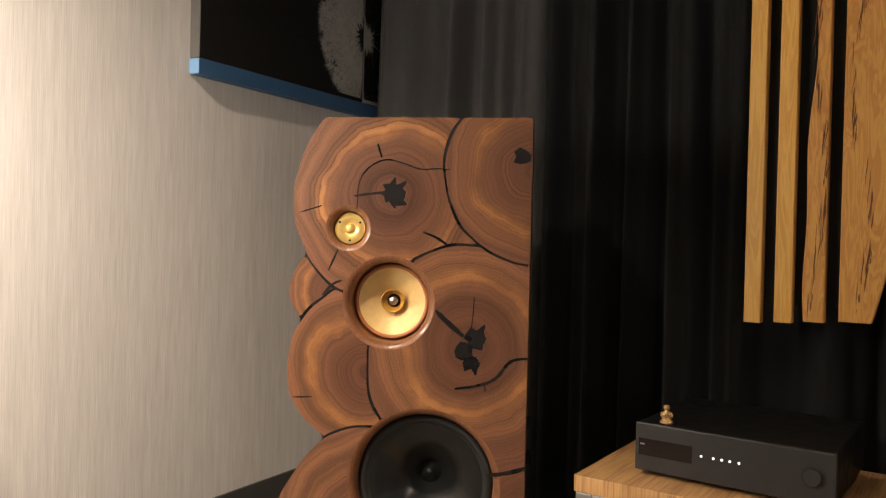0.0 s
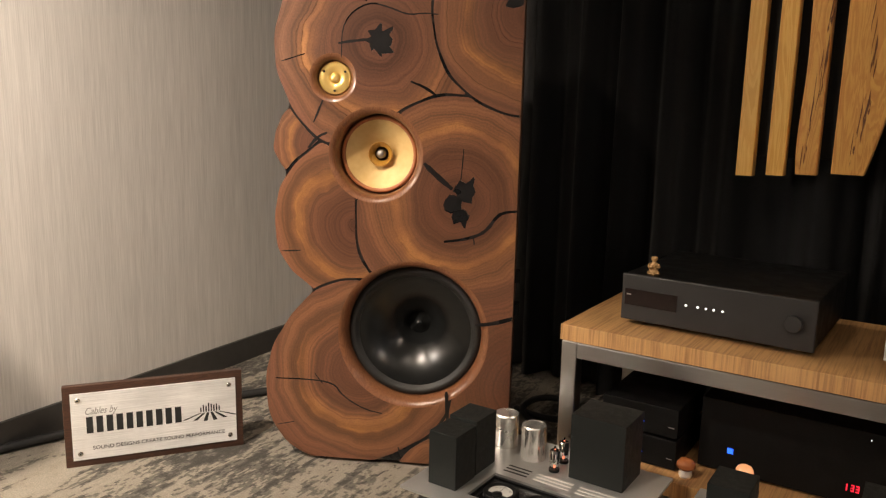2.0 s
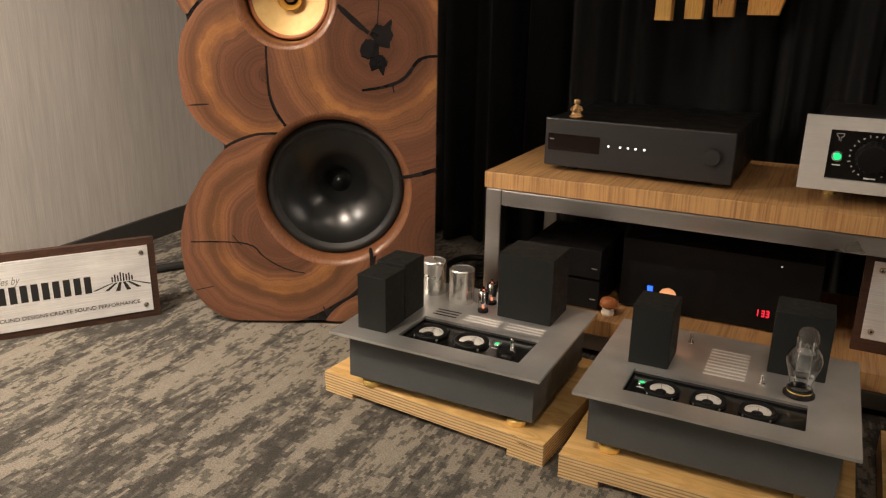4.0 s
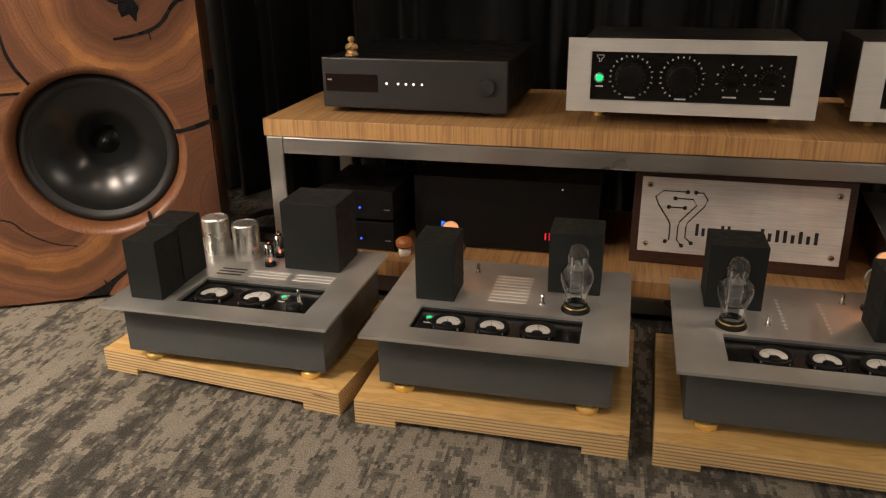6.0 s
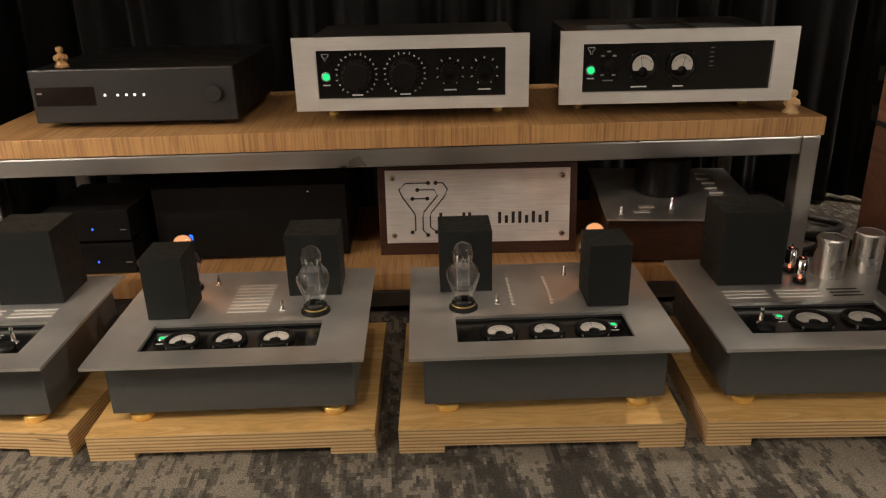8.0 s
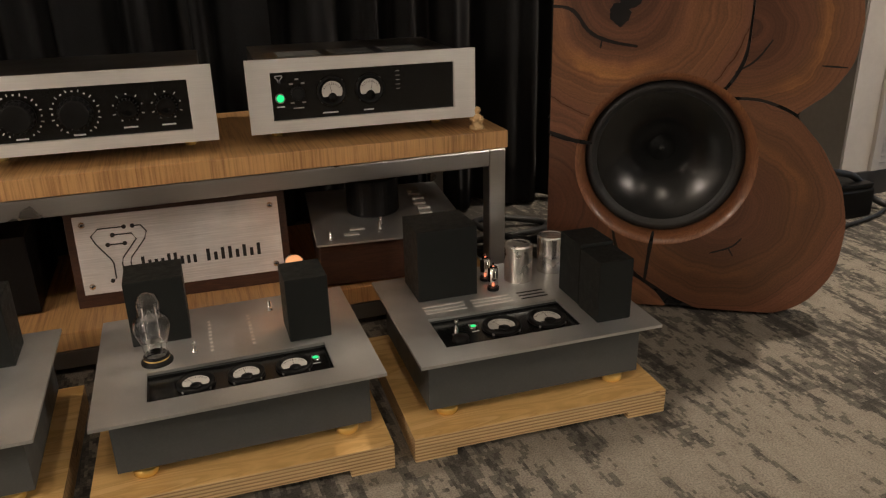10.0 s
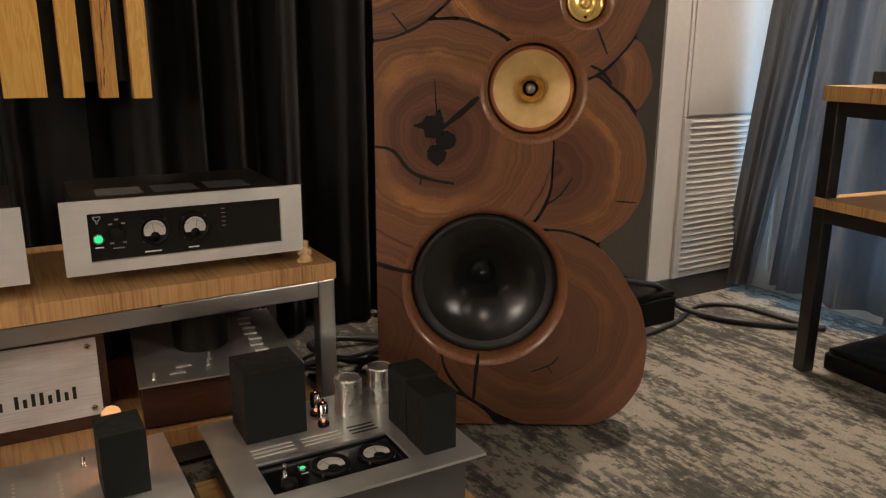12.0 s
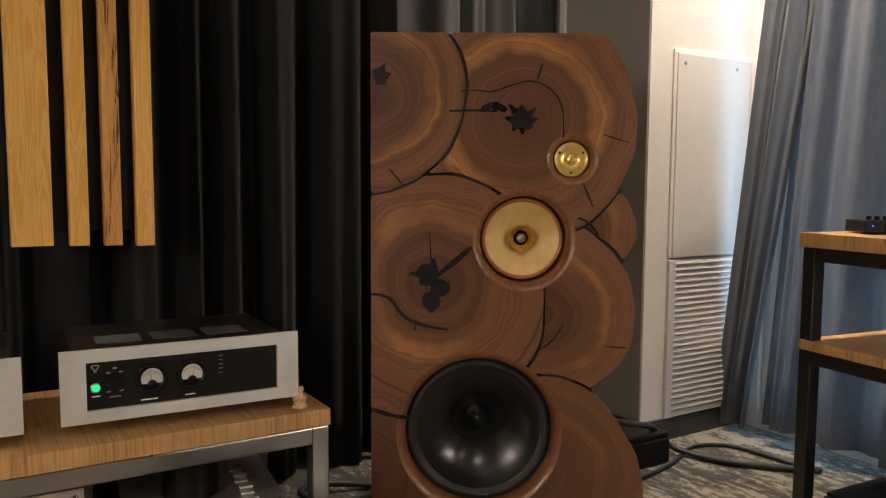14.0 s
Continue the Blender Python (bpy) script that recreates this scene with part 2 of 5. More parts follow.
CABINET = wood_material("speaker_cabinet_wood", (0.10, 0.045, 0.022), (0.19, 0.08, 0.036), (30, 30, 3), rough=0.4)
RECESS_WOOD = wood_material("turned_wood", (0.15, 0.06, 0.028), (0.26, 0.11, 0.05), (26, 26, 5), rough=0.28, coat=0.3)
SLAT_WOOD = wood_material("yellow_live_edge_wood", (0.68, 0.345, 0.068), (0.83, 0.51, 0.14), (22, 22, 1.6), rings=20, rough=0.35, coat=0.25)
SLAT_DARK = wood_material("spalted_wood", (0.54, 0.23, 0.055), (0.72, 0.40, 0.105), (16, 16, 2.2), rings=30, rough=0.38, coat=0.2)
BARK = mottled("bark_streak", (0.10, 0.035, 0.015), (0.2, 0.08, 0.03), 0.7, scale=120)
BAMBOO_X = strip_material("bamboo_edge", "x", (0.33, 0.165, 0.066), (0.56, 0.325, 0.135))
BAMBOO_Y = strip_material("bamboo_top", "x", (0.30, 0.15, 0.062), (0.50, 0.285, 0.125), fine=1300, rough=0.36)
BAMBOO_SIDE = strip_material("bamboo_rack_edge", "y", (0.24, 0.115, 0.045), (0.52, 0.30, 0.12))
PLY = ply_edge_material()
STEEL = brushed_material("raw_steel_tube", (0.45, 0.44, 0.43), 0.32, (0.03, 1, 1), contrast=0.2)
ALU = brushed_material("bead_blasted_aluminium", (0.68, 0.69, 0.68), 0.38, (1, 1, 1), scale=900, metal=0.8, contrast=1.3)
ALU_FACE = brushed_material("satin_aluminium", (0.80, 0.79, 0.765), 0.42, (0.02, 1, 1), metal=0.45, contrast=0.35)
SIGN_ALU = brushed_material("sign_aluminium", (0.84, 0.835, 0.82), 0.42, (0.02, 1, 1), metal=0.35)
# Pale colour that stands for light caught in the vent slots.
SLOT_LIT = material("slot_caught_light", (0.8, 0.78, 0.74), 0.4, 0.3)
CHROME = material("chrome", (0.82, 0.80, 0.77), 0.1, 1.0)
CAN = brushed_material("polished_can", (0.80, 0.78, 0.74), 0.24, (1, 1, 0.05), metal=0.85)
GOLD = mottled("polished_brass", (0.86, 0.58, 0.17), (0.93, 0.68, 0.25), 0.25, 0.6, 30, bump=0.03)
HORN_GOLD = mottled("gold_parchment_cone", (0.64, 0.42, 0.15), (0.76, 0.55, 0.24), 0.5, 0.15, 45, bump=0.25)
AMBER = mottled("amber_lacquered_paper", (0.42, 0.20, 0.03), (0.55, 0.29, 0.05), 0.28, 0.1, 60, bump=0.1)
HORN_RIM = mottled("terracotta_ring", (0.36, 0.12, 0.045), (0.44, 0.16, 0.06), 0.4, scale=60)
BODY_GREY = mottled("dark_grey_coat", (0.075, 0.080, 0.080), (0.090, 0.095, 0.095), 0.55, scale=300, bump=0.1)
BLOCK = mottled("textured_black_coat", (0.009, 0.0105, 0.0098), (0.014, 0.016, 0.015), 0.6, scale=700, bump=0.5)
BLACK = mottled("black_metal", (0.006, 0.006, 0.006), (0.010, 0.010, 0.010), 0.45, scale=200)
GLOSS = material("black_gloss_panel", (0.005, 0.005, 0.005), 0.2)
RACK_STEEL = brushed_material("dark_steel_tube", (0.10, 0.097, 0.094), 0.4, (0.03, 1, 1))
RUBBER = mottled("black_rubber", (0.012, 0.012, 0.012), (0.02, 0.02, 0.02), 0.5, scale=200)
CONE = material("woofer_cone_paper", (0.008, 0.0085, 0.0085), 0.25)
ANODISED = mottled("charcoal_anodised_metal", (0.022, 0.0215, 0.022), (0.027, 0.0265, 0.027), 0.42, scale=300, bump=0.05)
DISPLAY = material("dark_red_display_window", (0.010, 0.004, 0.004), 0.12)
MICA = material("grey_mica", (0.07, 0.068, 0.065), 0.4)
KNOB_GLOSS = material("polished_black_knob", (0.012, 0.012, 0.012), 0.16, 0.6)
DARK_STEEL = brushed_material("dark_steel_cover", (0.16, 0.15, 0.14), 0.35, (1, 0.05, 1))
PAPER = mottled("meter_paper", (0.56, 0.55, 0.515), (0.62, 0.61, 0.575), 0.7, scale=40, bump=0)
INK = material("black_ink", (0.012, 0.012, 0.012), 0.6)
WHITE_INK = material("white_ink", (0.75, 0.75, 0.75), 0.6)
GREY_INK = material("grey_ink", (0.28, 0.27, 0.26), 0.6)
GREEN = glow("green_light", (0.02, 1.0, 0.28), 0.9)
BLUE = glow("blue_light", (0.02, 0.10, 1.0), 2.5)
RED = glow("red_light", (1.0, 0.02, 0.04), 1.8)
WHITE_LED = glow("white_light", (1.0, 0.95, 0.9), 2.2)
FILAMENT = glow("hot_filament", (1.0, 0.36, 0.14), 110.0)
CAP_GLOW = glow("dome_reflection_glow", (1.0, 0.40, 0.16), 0.95)
EMBER = glow("warm_heater", (1.0, 0.25, 0.12), 1.3)
# Next three glow for added lamps that stay out of view.
BULB = glow("added_downlight_glow", (1.0, 0.85, 0.68), 8.0)
GLOBE = glow("added_lamp_globe", (1.0, 0.87, 0.75), 82.0)
GLOBE_DIM = glow("added_lamp_globe_dim", (1.0, 0.86, 0.72), 52.0)
GLASS = material("clear_glass", (1, 1, 1), 0.02, Transmission_Weight=1.0, IOR=1.45)
BONE = mottled("carved_pale_wood", (0.55, 0.36, 0.17), (0.68, 0.48, 0.25), 0.5, scale=90, bump=0.4)
STATUE = mottled("old_gold_statue", (0.30, 0.17, 0.065), (0.46, 0.28, 0.12), 0.42, 0.3, 120, bump=0.5)
MUSH_CAP = mottled("brown_glazed_cap", (0.30, 0.09, 0.03), (0.42, 0.16, 0.06), 0.25, scale=60)
MUSH_STEM = mottled("white_glazed_stem", (0.66, 0.62, 0.56), (0.75, 0.71, 0.65), 0.35, scale=60)
CANVAS_BLACK = mottled("black_print", (0.010, 0.010, 0.009), (0.016, 0.015, 0.014), 0.5, scale=300, bump=0.2)
CANVAS_SIDE = mottled("grey_canvas_edge", (0.09, 0.085, 0.08), (0.12, 0.115, 0.105), 0.7, scale=300, bump=0.3)
CANVAS_BLUE = mottled("blue_print_band", (0.035, 0.10, 0.21), (0.05, 0.13, 0.26), 0.5, scale=200, bump=0.2)
CANVAS_BLUE_SIDE = mottled("pale_blue_canvas_edge", (0.16, 0.32, 0.55), (0.2, 0.37, 0.6), 0.6, scale=200)
CANVAS_GREY = mottled("pale_grey_print", (0.36, 0.35, 0.33), (0.5, 0.49, 0.46), 0.6, scale=40)
SEED = mottled("seed_head_print", (0.42, 0.41, 0.395), (0.62, 0.605, 0.58), 0.7, scale=80)

for soft_black, level in ((BLOCK, 0.22), (BLACK, 0.15), (BODY_GREY, 0.3), (EPOXY, 0.35), (CANVAS_BLACK, 0.2)):
    soft_black.node_tree.nodes["Principled BSDF"].inputs["Specular IOR Level"].default_value = level

# ---- mesh helpers ----


def mesh_of(bm, name, mats, smooth=False):
    me = bpy.data.meshes.new(name)
    bm.to_mesh(me)
    bm.free()
    for m in mats if isinstance(mats, (list, tuple)) else (mats,):
        me.materials.append(m)
    if smooth:
        me.polygons.foreach_set("use_smooth", [True] * len(me.polygons))
    me.update()
    return me


def part(name, bm, mat, parent, label="", smooth=False):
    ob = new(name, mesh_of(bm, name, mat, smooth))
    ob.parent = parent
    if label:
        tagged(ob, label)
    return ob


def thing(name, m, label, category, group="", kind=""):
    ob = new(name)
    ob.empty_display_size = 0.05
    ob.matrix_world = m
    return tagged(ob, label, category, group, kind)


def solid(name, bm, mat, m, label, category="", group="", kind="", smooth=False):
    ob = new(name, mesh_of(bm, name, mat, smooth))
    ob.matrix_world = m
    return tagged(ob, label, category, group, kind)


def box(x0, x1, y0, y1, z0, z1, bevel=0.0, bm=None, segments=2):
    out = bmesh.new() if bm is None else bm
    tmp = bmesh.new()
    bmesh.ops.create_cube(tmp, size=1)
    bmesh.ops.transform(tmp, verts=tmp.verts, matrix=Matrix.Translation(((x0 + x1) / 2, (y0 + y1) / 2, (z0 + z1) / 2)) @ Matrix.Diagonal((x1 - x0, y1 - y0, z1 - z0, 1)))
    if bevel:
        bmesh.ops.bevel(tmp, geom=list(tmp.edges), offset=bevel, segments=segments, profile=0.6, affect="EDGES")
    add(out, tmp)
    return out


def add(out, tmp, m=None):
    """Copies the geometry of tmp into out and frees it."""
    if m is not None:
        bmesh.ops.transform(tmp, verts=tmp.verts, matrix=m)
    at = {v: out.verts.new(v.co) for v in tmp.verts}
    for f in tmp.faces:
        try:
            n = out.faces.new([at[v] for v in f.verts])
            n.smooth, n.material_index = f.smooth, f.material_index
        except ValueError:
            pass
    tmp.free()


def lathe(profile, n=40, m=None, bm=None, smooth=True):
    """Turns (radius, height) pairs round z."""
    out = bmesh.new() if bm is None else bm
    tmp = bmesh.new()
    rings = []
    for r, h in profile:
        if r < 1e-6:
            rings.append([tmp.verts.new((0, 0, h))] * n)
        else:
            rings.append([tmp.verts.new((r * math.cos(2 * math.pi * i / n), r * math.sin(2 * math.pi * i / n), h)) for i in range(n)])
    for a, b in zip(rings, rings[1:]):
        for i in range(n):
            j = (i + 1) % n
            vs = list(dict.fromkeys((a[i], a[j], b[j], b[i])))
            if len(vs) > 2:
                try:
                    tmp.faces.new(vs).smooth = smooth
                except ValueError:
                    pass
    add(out, tmp, m)
    return out


def rod(x, y, z0, z1, r, n=24, bevel=0.0, bm=None):
    b = min(bevel, r * 0.5) or r * 0.04
    return lathe([(0, z0), (r - b, z0), (r, z0 + b), (r, z1 - b), (r - b, z1), (0, z1)], n, Matrix.Translation((x, y, 0)), bm, smooth=False)


FRONT = Matrix.Rotation(radians(90), 4, "X")  # turns a lathe's z into -y, towards the viewer


def disc_front(x, z, y0, y1, r, n=28, bm=None):
    """A disc standing upright that reaches from depth y1 forward to y0."""
    return lathe([(0, 0), (r, 0), (r, y1 - y0 - 0.0006), (r - 0.0006, y1 - y0), (0, y1 - y0)], n, Matrix.Translation((x, y1, z)) @ FRONT, bm, smooth=False)


def sweep(points, r, n=8, bm=None, smooth_steps=0):
    """A round cable along points."""
    pts = [Vector(p) for p in points]
    for _ in range(smooth_steps):
        q = [pts[0]]
        for a, b in zip(pts, pts[1:]):
            q += [a.lerp(b, 0.25), a.lerp(b, 0.75)]
        pts = q + [pts[-1]]
    out = bmesh.new() if bm is None else bm
    rings = []
    for i, p in enumerate(pts):
        d = (pts[min(i + 1, len(pts) - 1)] - pts[max(i - 1, 0)]).normalized()
        s = d.cross(Vector((0, 0, 1)) if abs(d.z) < 0.95 else Vector((1, 0, 0))).normalized()
        u = s.cross(d)
        rings.append([out.verts.new(p + r * (math.cos(2 * math.pi * k / n) * s + math.sin(2 * math.pi * k / n) * u)) for k in range(n)])
    for a, b in zip(rings, rings[1:]):
        for k in range(n):
            out.faces.new((a[k], a[(k + 1) % n], b[(k + 1) % n], b[k])).smooth = True
    out.faces.new(rings[0][::-1])
    out.faces.new(rings[-1])
    return out


def slab_with_hole(x0, x1, y0, y1, z0, z1, hx0, hx1, hy0, hy1, bm=None):
    """A plate with one rectangular opening through it."""
    out = bmesh.new() if bm is None else bm
    xs, ys = (x0, hx0, hx1, x1), (y0, hy0, hy1, y1)
    v = {(i, j, k): out.verts.new((xs[i], ys[j], (z0, z1)[k])) for i in range(4) for j in range(4) for k in range(2)}
    for i in range(3):
        for j in range(3):
            if (i, j) == (1, 1):
                continue
            out.faces.new([v[i, j, 1], v[i + 1, j, 1], v[i + 1, j + 1, 1], v[i, j + 1, 1]])
            out.faces.new([v[i, j, 0], v[i, j + 1, 0], v[i + 1, j + 1, 0], v[i + 1, j, 0]])
    for i in range(3):
        out.faces.new([v[i, 0, 0], v[i + 1, 0, 0], v[i + 1, 0, 1], v[i, 0, 1]])
        out.faces.new([v[i, 3, 0], v[i, 3, 1], v[i + 1, 3, 1], v[i + 1, 3, 0]])
        out.faces.new([v[0, i, 0], v[0, i, 1], v[0, i + 1, 1], v[0, i + 1, 0]])
        out.faces.new([v[3, i, 0], v[3, i + 1, 0], v[3, i + 1, 1], v[3, i, 1]])
    for a, b in (((1, 1), (2, 1)), ((2, 1), (2, 2)), ((2, 2), (1, 2)), ((1, 2), (1, 1))):
        out.faces.new([v[(*a, 1)], v[(*b, 1)], v[(*b, 0)], v[(*a, 0)]])
    return out


def upright(bm):
    """Turns a mesh drawn flat in x and y to stand in x and z, its top side to -y."""
    bmesh.ops.transform(bm, verts=bm.verts, matrix=FRONT)
    return bm


def lettering(name, words, size, mat, parent, x, y, z, shear=0.0, width=0.0, spacing=1.0, bold=0.0):
    """Words standing upright, facing -y, in the built-in font, as a mesh."""
    cu = bpy.data.curves.new(name, "FONT")
    cu.body, cu.size, cu.extrude, cu.shear, cu.space_character, cu.offset = words, size, 0.0003, shear, spacing, bold
    tmp = bpy.data.objects.new(name, cu)
    me = bpy.data.meshes.new_from_object(tmp)
    bpy.data.objects.remove(tmp)
    xs = [v.co.x for v in me.vertices]
    k = width / (max(xs) - min(xs)) if width else 1.0
    me.transform(Matrix.Translation((x, y, z)) @ FRONT @ Matrix.Diagonal((k, 1, 1, 1)) @ Matrix.Translation((-min(xs), 0, 0)))
    me.materials.clear()
    me.materials.append(mat)
    ob = new(name, me)
    ob.parent = parent
    return ob

# ---- the room ----
LEFT, RIGHT, BACK, REAR, TOP = -1.75, 2.90, 2.55, -3.2, 2.6
ORIGIN = pose(0, 0, 0)


def structure(name, bm, mat, label):
    return solid(name, bm, mat, ORIGIN, label, kind="structure")


structure("floor", box(LEFT - 0.1, RIGHT + 0.1, REAR - 0.1, BACK + 0.1, -0.1, 0.0), CARPET, "grey and beige patterned hotel carpet")
structure("ceiling", box(LEFT - 0.1, RIGHT + 0.1, REAR - 0.1, BACK + 0.1, TOP, TOP + 0.1), CEILING, "unseen ceiling, darkened to cut bounced light")
WEST = pose(-1.615, 1.05, 0, 0, 0, 3.6)
solid("wall_west", box(-0.1, 0, -4.4, 1.6, 0, TOP), WALLPAPER, WEST, "wall covered in pale woven vinyl wallpaper", kind="structure")
structure("wall_north", box(LEFT - 0.1, 2.405, BACK, BACK + 0.1, 0, TOP), WALL_GREY, "grey painted wall behind the curtains")
structure("wall_south", box(LEFT - 0.1, RIGHT + 0.1, REAR - 0.1, REAR, 0, TOP), WALL_DARK, "unseen rear wall, darkened to cut bounced light")
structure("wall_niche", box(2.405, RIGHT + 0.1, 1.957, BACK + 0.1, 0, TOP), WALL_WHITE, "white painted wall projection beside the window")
# Thin grey sheet: the shade on this side is put into its colour.
structure("wall_niche_side", box(2.400, 2.405, 1.961, BACK, 0, TOP), WALL_GREY, "side of the wall projection, its shade put into a grey colour")
WY0, WY1, WZ0, WZ1 = -0.9, 1.88, 0.06, 2.25
structure("wall_east_sill", box(RIGHT, RIGHT + 0.1, REAR, 1.957, 0, WZ0), WALL_WHITE, "white painted wall below the window")
structure("wall_east_head", box(RIGHT, RIGHT + 0.1, REAR, 1.957, WZ1, TOP), WALL_WHITE, "white painted wall above the window")
structure("wall_east_pier", box(RIGHT, RIGHT + 0.1, REAR, WY0, WZ0, WZ1), WALL_WHITE, "white painted wall beside the window")
structure("wall_east_return", box(RIGHT, RIGHT + 0.1, WY1, 1.957, WZ0, WZ1), WALL_WHITE, "white painted wall beside the window")
win = thing("window_1", ORIGIN, "tall window behind pale grey curtains", "window", kind="structure")
part("pane", box(RIGHT + 0.045, RIGHT + 0.05, WY0 + 0.04, WY1 - 0.04, WZ0 + 0.04, WZ1 - 0.04), GLASS, win).visible_shadow = False
for a, b, c, d in ((WY0, WY1, WZ0, WZ0 + 0.04), (WY0, WY1, WZ1 - 0.04, WZ1), (WY0, WY0 + 0.04, WZ0 + 0.04, WZ1 - 0.04), (WY1 - 0.04, WY1, WZ0 + 0.04, WZ1 - 0.04), (0.54, 0.58, WZ0 + 0.04, WZ1 - 0.04)):
    part("window_frame", box(RIGHT + 0.02, RIGHT + 0.08, a, b, c, d, 0.003), WALL_WHITE, win)
sky_light = bpy.data.lights.new("window_daylight", "AREA")
sky_light.shape, sky_light.size, sky_light.size_y, sky_light.energy, sky_light.color = "RECTANGLE", 2.7, 2.1, 30.0, (0.36, 0.66, 1.0)
new("window_daylight", sky_light).matrix_world = look((RIGHT + 0.012, 0.49, 1.15), (0, 0.49, 1.15))

solid("baseboard", box(0, 0.010, -4.25, 1.5, 0, 0.078, 0.003), BASEBOARD, WEST, "charcoal vinyl baseboard along the wallpapered wall", kind="structure")
structure("baseboard_niche", box(2.394, RIGHT, 1.947, 1.957, 0, 0.076, 0.002), BASEBOARD, "low charcoal baseboard")
structure("baseboard_side", box(2.390, 2.400, 1.957, 2.45, 0, 0.076, 0.002), BASEBOARD, "charcoal vinyl baseboard")
structure("trim", box(2.386, 2.3995, 2.36, 2.385, 0.077, TOP, 0.002), WALL_WHITE, "white corner trim")

# Fittings for the added ceiling lamps, out of view.
for dx, dy, watts, beam, aim in ADDED_DOWNLIGHTS:
    dl = thing("downlight", pose(dx, dy, TOP), "recessed round ceiling downlight, unseen, added to light the room", "downlight", "ceiling downlights")
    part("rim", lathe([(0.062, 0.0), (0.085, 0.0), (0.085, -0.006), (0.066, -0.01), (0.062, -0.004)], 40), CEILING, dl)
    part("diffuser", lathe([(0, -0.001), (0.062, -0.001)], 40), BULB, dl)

# unseen floor lamps added for light, one on either side of the listening place
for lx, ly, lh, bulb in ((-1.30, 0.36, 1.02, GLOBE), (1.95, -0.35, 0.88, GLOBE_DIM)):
    fl = thing("floor_lamp", pose(lx, ly, 0), "unseen floor lamp with a glowing globe, added as side light", "floor lamp", "floor lamps")
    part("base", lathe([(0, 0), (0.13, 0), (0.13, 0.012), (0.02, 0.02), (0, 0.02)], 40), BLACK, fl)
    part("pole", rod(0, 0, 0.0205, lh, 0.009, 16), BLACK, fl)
    part("globe", lathe([(0, lh + 0.0005)] + [(0.1 * math.sin(math.pi * i / 20), lh + 0.1 - 0.1 * math.cos(math.pi * i / 20)) for i in range(1, 20)] + [(0, lh + 0.2)], 32), bulb, fl, "glowing globe of the added lamp")

# air-conditioning panel
panel = thing("vent_panel", pose(2.505, 1.957, 0.077), "white painted metal cover with a louvred air grille", "vent panel")
part("cover", box(0.012, 0.372, -0.0135, -0.0085, 0.540, 1.208, 0.003), WALL_WHITE, panel)
part("frame", box(0.0, 0.384, -0.008, 0.0, 0.536, 1.22, 0.003), WALL_WHITE, panel)
part("frame", box(0.0, 0.03, -0.014, 0.0, 0.0, 0.533, 0.002), WALL_WHITE, panel)
part("frame", box(0.354, 0.384, -0.014, 0.0, 0.0, 0.533, 0.002), WALL_WHITE, panel)
part("frame", box(0.03, 0.354, -0.012, 0.0, 0.0, 0.02, 0.002), WALL_WHITE, panel)
part("backing", box(0.03, 0.354, -0.0085, -0.001, 0.02, 0.533), WALL_WHITE, panel)
louvre = mesh_of(box(0.03, 0.354, -0.0125, -0.006, -0.0090, 0.0090, 0.0015), "louvre", WALL_WHITE)
for i in range(26):
    lv = new("louvre", louvre)
    lv.parent = panel
    lv.matrix_local = pose(0, 0, 0.031 + i * 0.0197, -12)
for sx, sz in ((0.045, 1.175), (0.300, 1.175)):
    part("screw", disc_front(sx, sz, -0.0155, -0.0135, 0.006, 14), STEEL, panel)

# ---- curtains ----


def curtain(name, x0, x1, z0, z1, folds, depth, seed, n=260, lean=0.0, lean1=0.0, rows=14):
    """Cloth hanging in uneven folds along local x, thick enough to cast shadow."""
    rnd = random.Random(seed)
    phases = [rnd.uniform(0, 6.28) for _ in range(6)]
    bm = bmesh.new()
    grid = []
    for j in range(rows + 1):
        f = j / rows
        z = z1 + (z0 - z1) * f
        row = []
        for i in range(n + 1):
            s = i / n
            a = s * folds * 6.283 + 1.5 * math.sin(s * 9 + phases[0]) + 0.35 * f * math.sin(s * 17 + phases[1])
            y = math.sin(a) * (0.75 + 0.25 * math.sin(s * 13 + phases[2])) + 0.35 * math.sin(2.3 * a + phases[3]) * (0.4 + 0.6 * f)
            x = x0 + (x1 - x0) * s + 0.010 * f * math.sin(a * 0.5 + phases[4]) + f * (lean * (1 - s) + lean1 * s)
            row.append(bm.verts.new((x, depth * y * (0.8 + 0.3 * f), z)))
        grid.append(row)
    for a, b in zip(grid, grid[1:]):
        for i in range(n):
            bm.faces.new((a[i], b[i], b[i + 1], a[i + 1])).smooth = True
    bmesh.ops.solidify(bm, geom=list(bm.faces), thickness=0.0015)
    return bm


def drape(name, m, x0, x1, folds, depth, seed, mat, label, z0=0.012, z1=2.5, lean=0.0, lean1=0.0):
    return solid(name, curtain(name, x0, x1, z0, z1, folds, depth, seed, lean=lean, lean1=lean1), mat, m, label, "curtain", "curtains", smooth=True)


drape("curtain", pose(0, 2.36, 0), -1.60, -0.66, 5, 0.05, 3, GREY_CLOTH, "charcoal grey curtain hanging in soft folds", lean=-0.07)
drape("curtain", pose(0, 2.29, 0), -0.84, 0.30, 7, 0.05, 5, BLACK_CLOTH, "black velvet backdrop curtain in deep folds")
drape("curtain", pose(0, 2.30, 0), 0.27, 0.80, 4, 0.045, 8, BLACK_CLOTH, "black velvet backdrop curtain in deep folds")
drape("curtain", pose(0, 2.29, 0), 0.78, 1.66, 6, 0.05, 11, BLACK_CLOTH, "black velvet backdrop curtain in deep folds")
